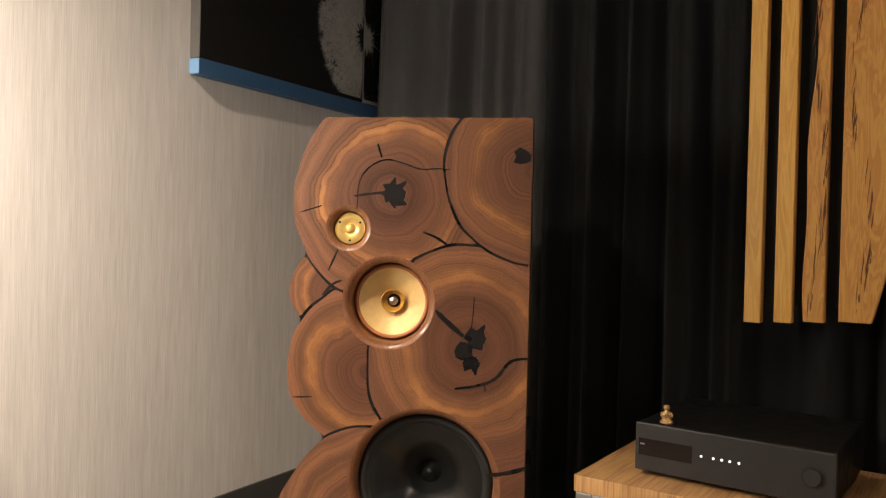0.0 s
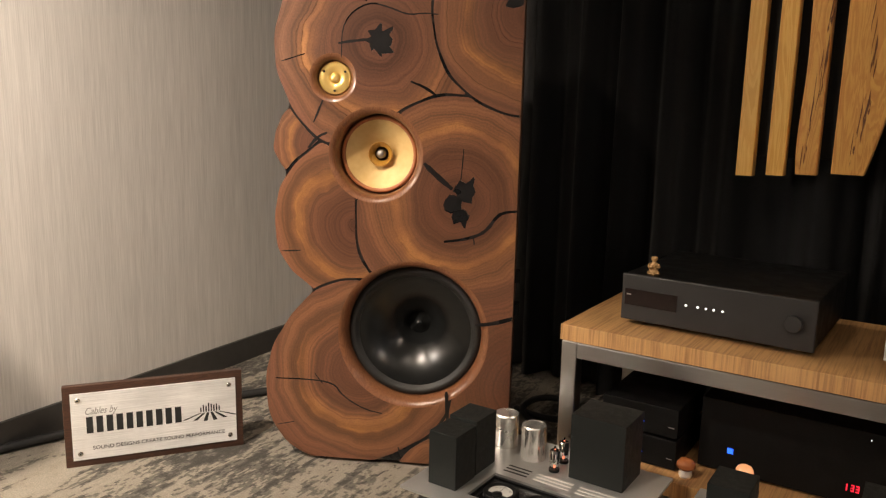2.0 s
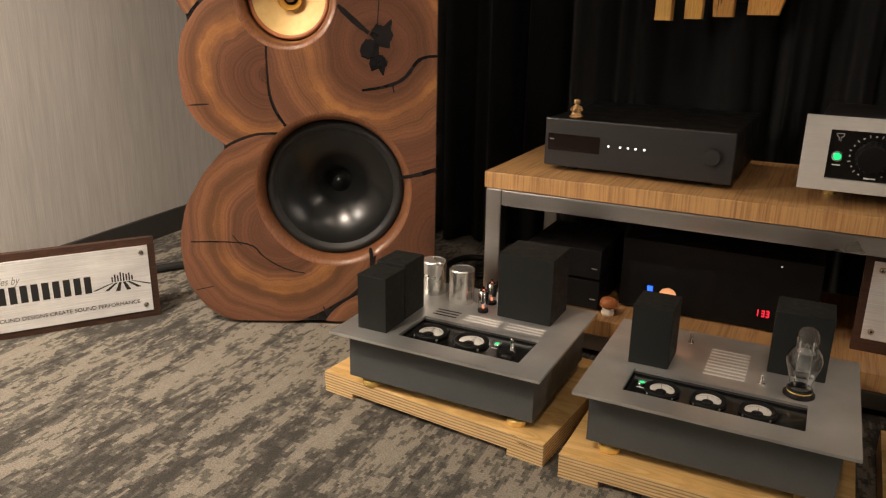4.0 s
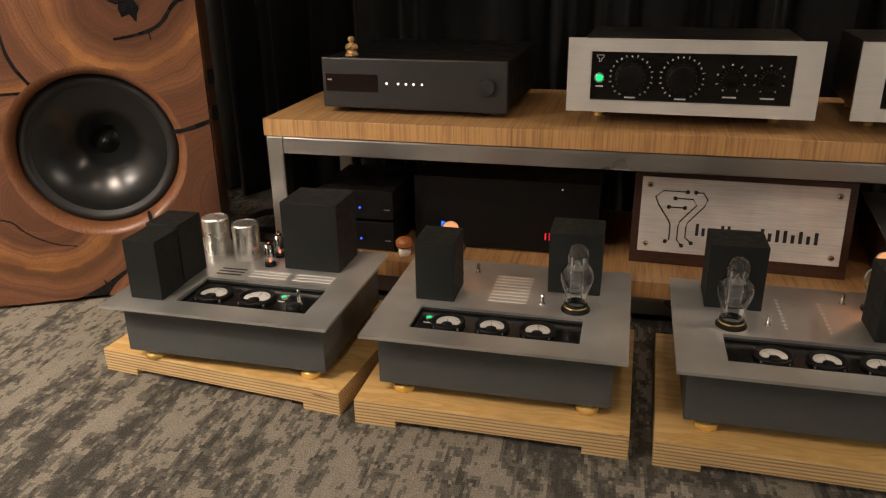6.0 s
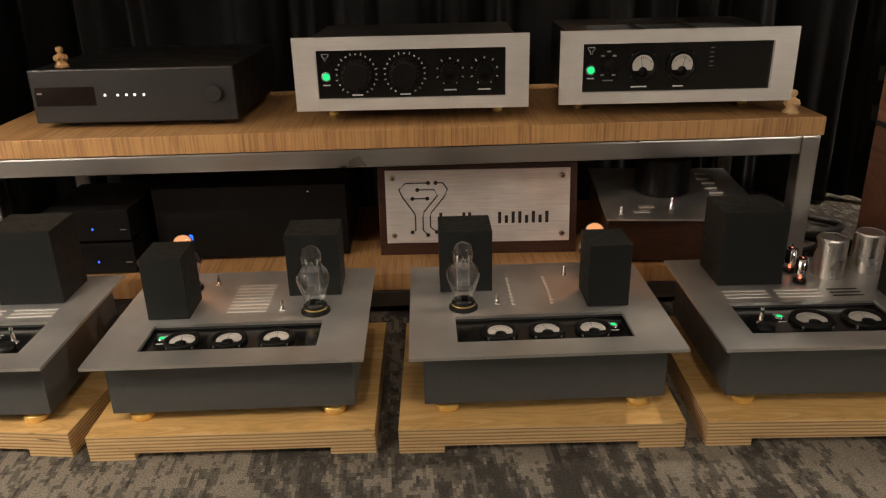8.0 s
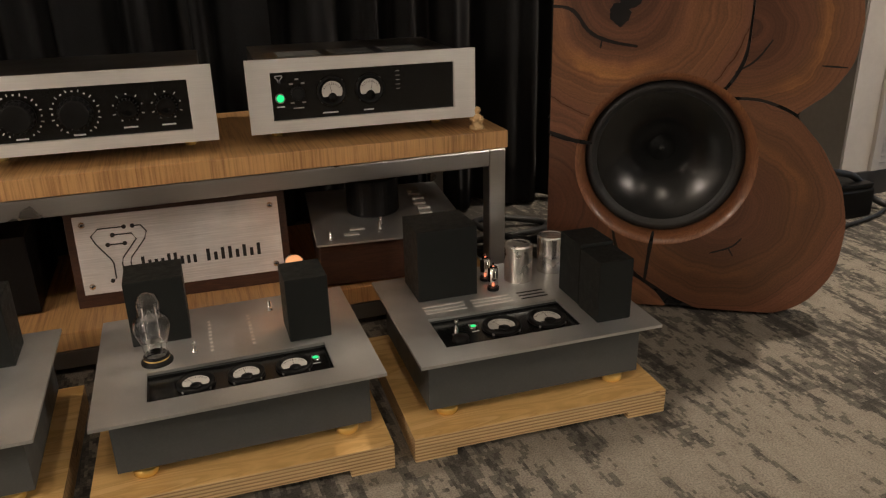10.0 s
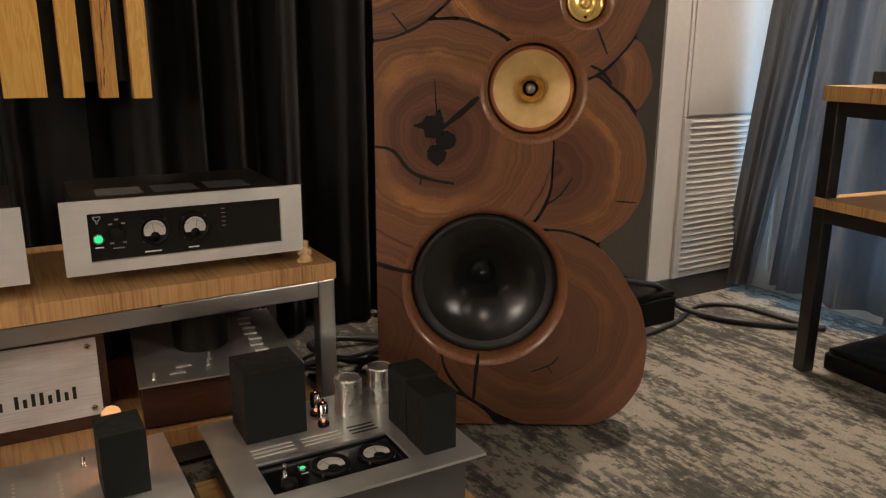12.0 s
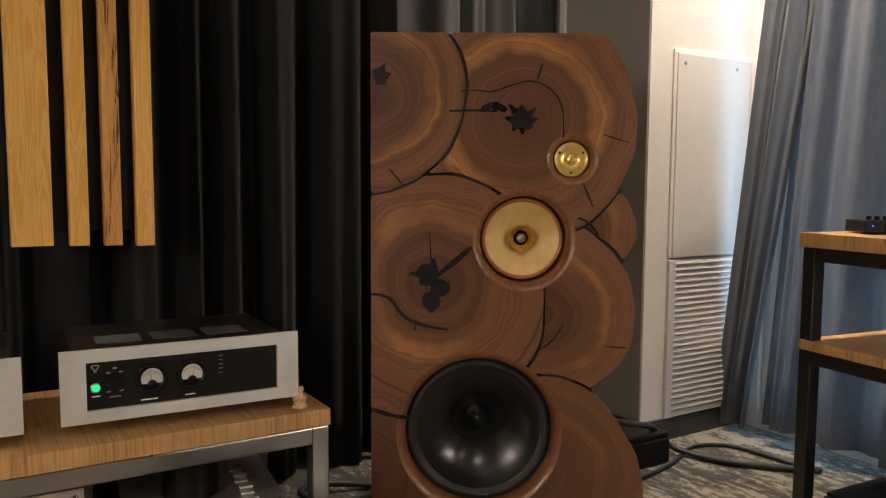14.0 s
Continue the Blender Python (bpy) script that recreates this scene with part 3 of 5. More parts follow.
drape("curtain", pose(0, 2.40, 0), 1.60, 2.375, 5, 0.04, 14, GREY_CLOTH, "charcoal grey curtain hanging in soft folds")
drape("curtain", pose(2.782, 1.945, 0, 0, 0, -90), 0.22, 0.47, 3, 0.025, 17, BLUE_CLOTH, "pale grey window curtain lit from behind by daylight", z0=0.03, lean=-0.235, lean1=-0.372)
drape("curtain", pose(2.775, 1.945, 0, 0, 0, -90), 0.340, 1.32, 8, 0.034, 21, BLUE_CLOTH, "pale grey window curtain lit from behind by daylight", z0=0.06, lean=-0.178)
# Drape beyond the view, added to keep stray daylight out.
drape("curtain", pose(2.775, 1.945, 0, 0, 0, -90), 1.29, 2.98, 12, 0.04, 25, BLUE_CLOTH, "pale grey window curtain lit from behind by daylight", z0=0.045)
rail = solid("curtain_rail", box(-1.58, 2.38, 2.24, 2.42, 2.5, 2.52, 0.002), BLACK, ORIGIN, "black curtain rail under the ceiling", "curtain rail")
rail2 = solid("curtain_rail", box(2.71, 2.81, -1.1, 1.95, 2.5, 2.52, 0.002), WALL_WHITE, ORIGIN, "white curtain rail above the window", "curtain rail")

# ---- canvas prints ----


def canvas(m, width, height, seed_u, seed_v, seed_r, face, label):
    c = thing("canvas_print", m, label, "picture", "canvas prints")
    part("canvas", box(0, width, 0.0, 0.04, 0.047, height, 0.002), CANVAS_SIDE, c)
    part("print", box(0.002, width - 0.002, -0.001, 0.0, 0.048, height), face, c)
    part("blue_band", box(0, width, -0.0015, 0.04, 0.0, 0.046, 0.002), [CANVAS_BLUE], c, "blue band along the lower edge")
    part("blue_band_side", box(-0.001, 0.0, 0.0, 0.039, 0.001, 0.045), CANVAS_BLUE_SIDE, c)
    rnd = random.Random(4)
    bm = bmesh.new()

    def stroke(a, b, w):
        d = (b - a).normalized()
        s = Vector((d.z, 0, -d.x)) * w
        q = [Vector((min(max(p.x, 0.004), width - 0.004), p.y, min(max(p.z, 0.06), height - 0.004))) for p in (a - s, a + s, b + s * 0.3, b - s * 0.3)]
        bm.faces.new([bm.verts.new(p) for p in q])

    for i in range(2200):
        a = rnd.uniform(0, 6.283)
        r1 = rnd.uniform(0.45, 1.0) * seed_r
        r0 = r1 * rnd.uniform(0.3, 0.8)
        cen = Vector((seed_u, -0.0022 - i * 1e-6, seed_v))
        d = Vector((math.cos(a), 0, math.sin(a)))
        tip = cen + d * r1
        if tip.x > width + 0.05 or cen.x + d.x * r0 > width:
            continue
        stroke(cen + d * r0, tip, 0.0013)
        for k in range(7):
            e = a + rnd.uniform(-1.1, 1.1)
            stroke(tip, tip + Vector((math.cos(e), 0, math.sin(e))) * rnd.uniform(0.015, 0.035), 0.0009)
    if len(bm.faces):
        part("seed_head", bm, SEED if face is CANVAS_BLACK else CANVAS_BLACK, c, "printed dandelion seed head")
    return c


CAN0, CANW, CANZ = 0.506, 0.785, 1.357
canvas(WEST @ pose(0.041, CAN0, CANZ, 0, 0, 90), CANW, 0.8, 0.80, 0.29, 0.26, CANVAS_BLACK, "black canvas print of a dandelion with a blue lower band")
canvas(WEST @ pose(0.041, CAN0 + CANW + 0.002, CANZ, 0, 0, 90), 0.18, 0.8, 0.01, 0.29, 0.26, CANVAS_GREY, "pale canvas print of a dandelion with a blue lower band")

# ---- slat panels ----


def slat_board(x0, x1, z0, z1, seed, live, mat):
    """One upright board with a wavering edge on the side of live (-1, 0, 1)."""
    rnd = random.Random(seed)
    p = [rnd.uniform(0, 6.28) for _ in range(4)]
    n = 40
    bm = bmesh.new()
    rows = []
    for j in range(n + 1):
        f = j / n
        z = z0 + (z1 - z0) * f
        wob = 0.008 * math.sin(f * 7 + p[0]) + 0.004 * math.sin(f * 19 + p[1])
        taper = 0.75 * (1 - math.exp(-6 * f)) if live > 0 else 0.0
        a, b = x0 + (wob - taper * 0.1 if live < 0 else 0), x1 + (wob + taper * 0.1 if live > 0 else 0)
        rows.append([bm.verts.new(q) for q in ((a + 0.002, 0.0, z), (b - 0.002, 0.0, z), (b, 0.003, z), (b, 0.032, z), (a, 0.032, z), (a, 0.003, z))])
    for r, s in zip(rows, rows[1:]):
        for k in range(6):
            bm.faces.new((r[k], r[(k + 1) % 6], s[(k + 1) % 6], s[k]))
    bm.faces.new(rows[0][::-1])
    bm.faces.new(rows[-1])
    bmesh.ops.recalc_face_normals(bm, faces=bm.faces)
    return bm


def bark_streaks(x0, x1, z0, z1, seed, count):
    """Small sunken-looking bark marks along a board's live edge."""
    rnd = random.Random(seed)
    bm = bmesh.new()
    for i in range(count):
        z = rnd.uniform(z0 + 0.01, z1 - 0.05)
        x = x0 + (x1 - x0) * (0.5 + 0.32 * math.sin(z * 9 + seed)) + rnd.uniform(-0.006, 0.006)
        h, w = rnd.uniform(0.012, 0.10), rnd.uniform(0.0004, 0.0019)
        lean = rnd.uniform(0.0, 0.09) * h
        y = -0.0007 - i * 2e-5
        pts = [(x, y, z), (x + w, y, z + h * 0.3), (x + w * 0.7 + lean, y, z + h * 0.7), (x + lean, y, z + h), (x - w + lean * 0.7, y, z + h * 0.6), (x - w * 0.8, y, z + h * 0.25)]
        bm.faces.new([bm.verts.new(q) for q in pts])
    return bm


def slat_panel(edges, zs, live, streaked, label):
    t = thing("slat_panel", pose(0, 2.127, 0), label, "wall panel", "slat panels")
    x0, x1 = edges[0][0], edges[-1][1]
    part("backing_panel", box(x0 + 0.012, x1 - 0.012, 0.033, 0.048, max(zs) + 0.03, 1.9, 0.002), BLACK, t, "black backing board")
    for cx in (x0 + 0.03, x1 - 0.03):
        part("cord", sweep([(cx, 0.04, 1.895), (cx, 0.04, TOP)], 0.0015, 6), BLACK, t)
    for i, ((a, b), z, lv) in enumerate(zip(edges, zs, live)):
        sl = part("slat", slat_board(a, b, z, 1.92, 31 + i + int(a * 10), lv, SLAT_WOOD), SLAT_DARK if i in streaked else SLAT_WOOD, t)
        if i in streaked:
            tagged(part("bark_streak", bark_streaks(a, b, z, 1.9, 3 + i, 70), BARK, sl, "dark bark inclusions"), kind="stuff")
    return t


slat_panel(((-0.208, -0.168), (-0.138, -0.097), (-0.066, -0.026), (0.004, 0.076)), (0.703, 0.708, 0.714, 0.720), (0, 0, -1, 1), (2, 3), "hanging panel of honey-coloured live-edge slats over black")
slat_panel(((0.626, 0.711), (0.744, 0.786), (0.818, 0.857), (0.889, 0.930)), (0.713, 0.711, 0.709, 0.706), (0, 0, 0, 0), (2,), "hanging panel of honey-coloured wooden slats over black")

# ---- loudspeakers ----
# wooden rounds: heart u, z; radius; swelling towards one side (size, direction in degrees)
ROUNDS = {
    "B": (0.25, 1.045, 0.207, 0.0, 0),
    "A": (-0.075, 0.992, 0.236, 0.014, -120),
    "C": (0.105, 0.650, 0.229, 0.075, -62),
    "F": (-0.108, 0.236, 0.219, 0.048, -132),
    "E": (-0.128, 0.585, 0.189, 0.012, 105),
    "D": (-0.205, 0.765, 0.109, 0.0, 0),
    "H": (0.14, -0.10, 0.195, 0.0, 0),
    "G": (0.27, 0.22, 0.32, 0.0, 0),
}
ORDER = ("B", "C", "A", "F", "E", "D", "H", "G")
BULGES = {"C": (0.034, -137), "F": (0.0, 0)}
EDGE_U, TOP_Z, FOOT_Z = 0.241, 1.167, 0.008
DRIVERS = {"woofer": (0.010, 0.326, 0.177), "mid": (-0.080, 0.742, 0.108), "tweeter": (-0.178, 0.911, 0.0535)}


def round_field(key, u, z, wob):
    cu, cz, r, swell, way = ROUNDS[key]
    du, dz = u - cu, z - cz
    th = np.arctan2(dz, du)
    edge = r + swell * np.maximum(0, np.cos(th - math.radians(way))) ** 3
    k = ORDER.index(key)
    if key in BULGES:
        edge = edge + BULGES[key][0] * np.maximum(0, np.cos(th - math.radians(BULGES[key][1]))) ** 10
    edge = edge + wob * (0.0025 * np.sin(3 * th + k) + 0.0018 * np.sin(7 * th + 2 * k) + 0.0008 * np.sin(17 * th + 3 * k))
    return np.hypot(du, dz) - edge


def contour(field, us, zs):
    """Closed loops of field = 0 (inside is negative), by marching squares."""
    seg = {}
    nu, nz = len(us), len(zs)

    def cut(a, b):
        fa, fb = field[a], field[b]
        t = fa / (fa - fb)
        return (us[a[0]] + t * (us[b[0]] - us[a[0]]), zs[a[1]] + t * (zs[b[1]] - zs[a[1]]))

    place = {}
    ins = field < 0
    sums = ins[:-1, :-1].astype(int) + ins[1:, :-1] + ins[1:, 1:] + ins[:-1, 1:]
    for i, j in zip(*np.nonzero((sums > 0) & (sums < 4))):
        i, j = int(i), int(j)
        c = [(i, j), (i + 1, j), (i + 1, j + 1), (i, j + 1)]
        e_in, e_out = [], []
        for k in range(4):
            a, b = c[k], c[(k + 1) % 4]
            if ins[a] != ins[b]:
                key = (min(a, b), max(a, b))
                if key not in place:
                    place[key] = cut(*key)
                (e_out if ins[a] else e_in).append(key)
        for a, b in zip(e_out, e_in):
            seg[a] = b
    loops = []
    while seg:
        start = next(iter(seg))
        loop, k = [], start
        while k in seg:
            loop.append(place[k])
            k = seg.pop(k)
        if len(loop) > 6:
            loops.append(loop)
    return loops


def plate_of(loops, y0, y1, centre=(0, 0), scale=1.0):
    """A flat plate with the outline given by loops (and holes), front at y0, back at y1."""
    cu, cz = centre
    flat = [Vector(((u - cu) / scale, 0, (z - cz) / scale)) for lp in loops for u, z in lp]
    tris = tessellate_polygon([[Vector((u, z, 0)) for u, z in lp] for lp in loops])
    bm = bmesh.new()
    f = [bm.verts.new((p.x, y0 / scale, p.z)) for p in flat]
    for t in tris:
        try:
            bm.faces.new([f[i] for i in t])
        except ValueError:
            pass
    for face in bm.faces:
        face.normal_update()
        if face.normal.y > 0:
            face.normal_flip()
    b = [bm.verts.new((p.x, y1 / scale, p.z)) for p in flat]
    at = 0
    for lp in loops:
        n = len(lp)
        for i in range(n):
            j = (i + 1) % n
            bm.faces.new((f[at + i], f[at + j], b[at + j], b[at + i]))
        at += n
    return bm


def crack(points, widths):
    """A dark tapering inlay along points in the plane of the front."""
    bm = bmesh.new()
    rows = []
    for i, ((u, z), w) in enumerate(zip(points, widths)):
        a, b = points[max(i - 1, 0)], points[min(i + 1, len(points) - 1)]
        d = Vector((b[0] - a[0], b[1] - a[1])).normalized()
        rows.append((bm.verts.new((u - d.y * w, -0.0008, z + d.x * w)), bm.verts.new((u + d.y * w, -0.0008, z - d.x * w))))
    for (a, b), (c, d) in zip(rows, rows[1:]):
        f = bm.faces.new((a, b, d, c))
        f.normal_update()
        if f.normal.y > 0:
            f.normal_flip()
    return bm


def star(u, z, spikes, rnd, r0, r1):
    pts = []
    for i in range(spikes * 2):
        a = 6.283 * i / (spikes * 2) + rnd.uniform(-0.13, 0.13)
        r = rnd.uniform(0.45, 0.75) * r0 if i % 2 else rnd.uniform(0.55, 1.0) * r1
        for da, k in ((-0.07, 0.93), (0.05, 1.0)):
            pts.append((u + r * k * math.cos(a + da), z + r * k * math.sin(a + da)))
    return plate_of([pts], -0.0009, 0.0)


def ease(points, steps=3):
    for _ in range(steps):
        q = [points[0]]
        for (a, b), (c, d) in zip(points, points[1:]):
            q += [(a * 0.75 + c * 0.25, b * 0.75 + d * 0.25), (a * 0.25 + c * 0.75, b * 0.25 + d * 0.75)]
        points = q + [points[-1]]
    return points


CRACKS = (
    (((-0.158, 0.955), (-0.155, 1.034), (-0.10, 1.074), (-0.05, 1.062), (-0.01, 1.046), (0.024, 1.051), (0.055, 1.048)), 0.0018),
    (((-0.112, 1.105), (-0.102, 1.074)), 0.0025),
    (((0.030, 0.728), (0.06, 0.700), (0.095, 0.672)), 0.0062),
    (((0.118, 0.762), (0.116, 0.72), (0.112, 0.68)), 0.0013),
    (((0.078, 0.552), (0.13, 0.560), (0.172, 0.577), (0.196, 0.615), (0.215, 0.625), (0.242, 0.627)), 0.0040),
    (((0.145, 0.566), (0.148, 0.548)), 0.0016),
    (((-0.294, 0.945), (-0.240, 0.962)), 0.0014),
    (((-0.300, 0.515), (-0.255, 0.518)), 0.0016),
    (((-0.20, 0.862), (-0.222, 0.812)), 0.0022),
    (((-0.235, 0.755), (-0.212, 0.782), (-0.19, 0.79)), 0.003),
    (((0.155, 0.360), (0.20, 0.366), (0.241, 0.382)), 0.0042),
)
# cracks that the two fronts do not share
OWN_CRACKS = {
    1: (
        (((-0.165, 0.985), (-0.13, 0.991), (-0.085, 0.995)), 0.003),
        (((-0.003, 0.906), (0.030, 0.894), (0.058, 0.874)), 0.0030),
        (((-0.321, 0.203), (-0.253, 0.205), (-0.178, 0.201), (-0.157, 0.168), (-0.103, 0.137), (-0.061, 0.13)), 0.0019),
        (((-0.225, 0.222), (-0.205, 0.196)), 0.0012),
        (((0.092, 0.195), (0.095, 0.165), (0.097, 0.120)), 0.0045),
        (((-0.021, 0.047), (-0.014, 0.026)), 0.0018),
        (((-0.318, 0.085), (-0.275, 0.095)), 0.0012),
    ),
    -1: (
        (((0.079, 1.008), (0.03, 1.010), (-0.02, 1.008)), 0.0026),
        (((0.012, 1.012), (-0.012, 1.022), (-0.04, 1.010)), 0.0075),
        (((0.202, 0.889), (0.169, 0.850)), 0.0020),
        (((0.021, 0.178), (0.027, 0.12), (0.031, 0.060)), 0.0040),
        (((-0.095, 0.136), (-0.138, 0.151), (-0.154, 0.172)), 0.0022),
        (((-0.13, 0.150), (-0.141, 0.132)), 0.0014),
        (((-0.105, 0.505), (-0.14, 0.525), (-0.165, 0.565)), 0.0018),
    ),
}


def loudspeaker(side, m, label):
    """side 1: the waney edge lies at -x; -1: the mirrored twin."""
    sp = thing("loudspeaker", m, label, "loudspeaker", "pair of loudspeakers")
    us, zs = np.arange(-0.36, 0.27, 0.0045), np.arange(-0.03, 1.20, 0.0045)
    U, Z = np.meshgrid(us, zs, indexing="ij")
    rect = np.maximum(np.maximum(-0.345 - U, U - EDGE_U), np.maximum(FOOT_Z - Z, Z - TOP_Z))
    fields = {k: round_field(k, U, Z, 1.0 if k in "ADEF" else 0.6) for k in ORDER}
    cut = np.full_like(U, -9.0)
    for cu, cz, r in DRIVERS.values():
        cut = np.maximum(cut, r - np.hypot(U - cu, Z - cz))
    h = np.full_like(U, 9.0)
    for k in ("A", "D", "E", "F"):
        a, b = h, fields[k]
        t = np.clip(0.5 + 0.5 * (b - a) / 0.02, 0, 1)
        h = b * (1 - t) + a * t - 0.02 * t * (1 - t)
    h = np.minimum(h, -0.12 - U)
    h = np.minimum(h, np.maximum(-0.285 - U + 0.9 * np.maximum(0, 0.06 - Z), Z - 0.06))
    outline = np.maximum(rect, h - 0.001)

    def mirror(loops):
        return [[(side * u, z) for u, z in lp] for lp in loops]

    body = part("baffle", plate_of(mirror(contour(np.maximum(outline + 0.0035, cut), us, zs)), 0.0014, 0.055), EPOXY, sp, "black epoxy front between the wooden rounds")
    for i, k in enumerate(ORDER):
        f = np.maximum(np.maximum(outline + 0.0008, cut), fields[k] + 0.0025)
        for other in ORDER[:i]:
            f = np.maximum(f, 0.0036 + 0.0018 * np.sin(U * 47 + i) * np.cos(Z * 31) - fields[other])
        cu, cz, r = side * ROUNDS[k][0], ROUNDS[k][1], ROUNDS[k][2]
        loops = [lp for lp in contour(f, us, zs) if len(lp) > 14]
        if not loops:
            continue
        ob = part("wood_round", plate_of(mirror(loops), 0.0, 0.05, (cu, cz), r), SLICE, sp, "polished reddish end-grain log slice")
        ob.location, ob.scale = (cu, 0, cz), (r, r, r)
    rnd = random.Random(12)
    for pts, w in CRACKS + OWN_CRACKS[side]:
        q = [(side * u, z) for u, z in ease(list(pts), 2)]
        n = len(q)
        part("crack", crack(q, [w * (0.25 + 0.75 * math.sin(math.pi * (0.12 + 0.76 * i / (n - 1)))) * (0.8 + 0.4 * rnd.random()) for i in range(n)]), EPOXY, sp)
    for u, z, n, r0, r1 in ((-0.073, 0.992, 8, 0.042, 0.045), (0.122, 0.668, 6, 0.036, 0.042), (0.096, 0.640, 5, 0.036, 0.028), (0.118, 0.612, 5, 0.032, 0.03), (0.22, 1.08, 5, 0.03, 0.026)):
        part("heart_void", star(side * u, z, n, rnd, r0, r1), EPOXY, sp, "black star-shaped heart filled with resin")
    # cabinet behind the front
    cx0, cx1 = min(side * EDGE_U, side * -0.24), max(side * EDGE_U, side * -0.24)
    case = upright(slab_with_hole(cx0, cx1, 0.03, TOP_Z - 0.002, -0.13, -0.0555, cx0 + 0.02, cx1 - 0.02, 0.05, TOP_Z - 0.03))
    box(cx0, cx1, 0.13, 0.34, 0.03, TOP_Z - 0.002, 0.0, case)
    part("cabinet", case, CABINET, sp, "dark wooden cabinet behind the front")
    part("terminal", box(side * (EDGE_U + 0.006) - 0.006, side * (EDGE_U + 0.006) + 0.006, 0.10, 0.13, 0.36, 0.39, 0.002), BLACK, sp)
    part("terminal", box(side * (EDGE_U + 0.006) - 0.006, side * (EDGE_U + 0.006) + 0.006, 0.10, 0.13, 0.44, 0.47, 0.002), BLACK, sp)
    for fu in (-0.19, 0.19):
        for fy in (0.03, 0.30):
            part("foot", rod(side * fu, fy, 0.0, 0.031 if fy > 0.1 else 0.0085, 0.012, 18), GOLD, sp, "small brass foot")
    # woofer
    cu, cz, r = DRIVERS["woofer"]
    at = Matrix.Translation((side * cu, 0, cz)) @ FRONT
    wf = part("woofer", lathe([(r + 0.0005, 0.0), (r - 0.004, -0.0015), (r - 0.010, -0.006), (r - 0.015, -0.013), (r - 0.018, -0.024), (r - 0.019, -0.036), (r - 0.019, -0.06)], 72, at), RECESS_WOOD, sp, "large black woofer in a turned wooden recess")
    part("surround", lathe([(0.158, -0.038), (0.155, -0.033), (0.150, -0.029), (0.145, -0.0285), (0.140, -0.031), (0.1385, -0.036), (0.136, -0.0355), (0.134, -0.038)], 72, at), RUBBER, wf)
    part("cone", lathe([(0.134, -0.038), (0.125, -0.0405), (0.11, -0.046), (0.09, -0.056), (0.07, -0.070), (0.052, -0.086), (0.038, -0.103), (0.028, -0.122)], 72, at), CONE, wf)
    part("dust_cap", lathe([(0.03, -0.124), (0.016, -0.118), (0.010, -0.110), (0.004, -0.105), (0, -0.104)], 40, at), CONE, wf)
    # midrange cone
    cu, cz, r = DRIVERS["mid"]
    at = Matrix.Translation((side * cu, 0, cz)) @ FRONT
    md = part("midrange", lathe([(r + 0.0005, 0.0), (r - 0.004, -0.001), (r - 0.012, -0.006), (r - 0.016, -0.018), (r - 0.017, -0.066)], 64, at), RECESS_WOOD, sp, "wide-band driver in a turned wooden recess")
    at = at @ Matrix.Translation((0, 0, -0.014))
    part("ring", lathe([(0.089, -0.044), (0.088, -0.031), (0.086, -0.028), (0.081, -0.028), (0.079, -0.032)], 64, at), HORN_RIM, md)
    part("cone", lathe([(0.0795, -0.032), (0.074, -0.034), (0.05, -0.046), (0.03, -0.058), (0.018, -0.068)], 64, at), HORN_GOLD, md, "gold parchment cone")
    part("whizzer_cone", lathe([(0.018, -0.068), (0.020, -0.056), (0.026, -0.044), (0.028, -0.042), (0.026, -0.0435), (0.016, -0.060)], 48, at), AMBER, md, "amber whizzer cone")
    part("phase_plug", lathe([(0.0105, -0.068), (0.0105, -0.049), (0.008, -0.044), (0, -0.043)], 32, at), STEEL, md)
    # tweeter
    cu, cz, r = DRIVERS["tweeter"]
    at = Matrix.Translation((side * cu, 0, cz)) @ FRONT
    tw = part("tweeter", lathe([(r + 0.0005, 0.0), (r - 0.004, -0.001), (r - 0.011, -0.006), (r - 0.0145, -0.018), (r - 0.0165, -0.036)], 48, at), RECESS_WOOD, sp, "brass dome tweeter in a turned wooden recess")
    part("faceplate", lathe([(0.037, -0.034), (0.0365, -0.020), (0.035, -0.0185), (0.016, -0.020), (0.012, -0.023)], 48, at), GOLD, tw, "polished brass plate")
    part("dome", lathe([(0.0125, -0.023), (0.010, -0.019), (0.005, -0.0165), (0, -0.016)], 28, at), GOLD, tw)
    for k in range(3):
        a = math.radians(-90 + 120 * k)
        part("screw", disc_front(side * cu + 0.028 * math.cos(a), cz + 0.028 * math.sin(a), 0.0175, 0.020, 0.0028, 12), BLACK, tw)
    return sp


loudspeaker(1, pose(-0.772, 1.538, 0, 0, 0, math.degrees(0.474)), "tall loudspeaker with a live-edge front of joined wooden log slices")
loudspeaker(-1, pose(1.4704, 1.5066, 0, 0, 0, math.degrees(-0.547)), "tall loudspeaker with a live-edge front of joined wooden log slices, mirrored")

# ---- equipment table ----
TX0, TX1, TY0, TY1 = -0.441, 1.182, 1.655, 2.10
tb = thing("equipment_table", pose(0, 0, 0, 0, 0, 0), "long low bamboo-topped table on a welded raw steel frame", "table")
part("tabletop", box(TX0, TX1, TY0, TY1, 0.3525, 0.388, 0.0012), [BAMBOO_X], tb, "striped bamboo plywood top")
part("shelf", box(TX0 + 0.042, TX1 - 0.042, TY0 + 0.004, TY1 - 0.004, 0.055, 0.0905, 0.0012), [BAMBOO_X], tb, "striped bamboo plywood shelf")
S = 0.0365
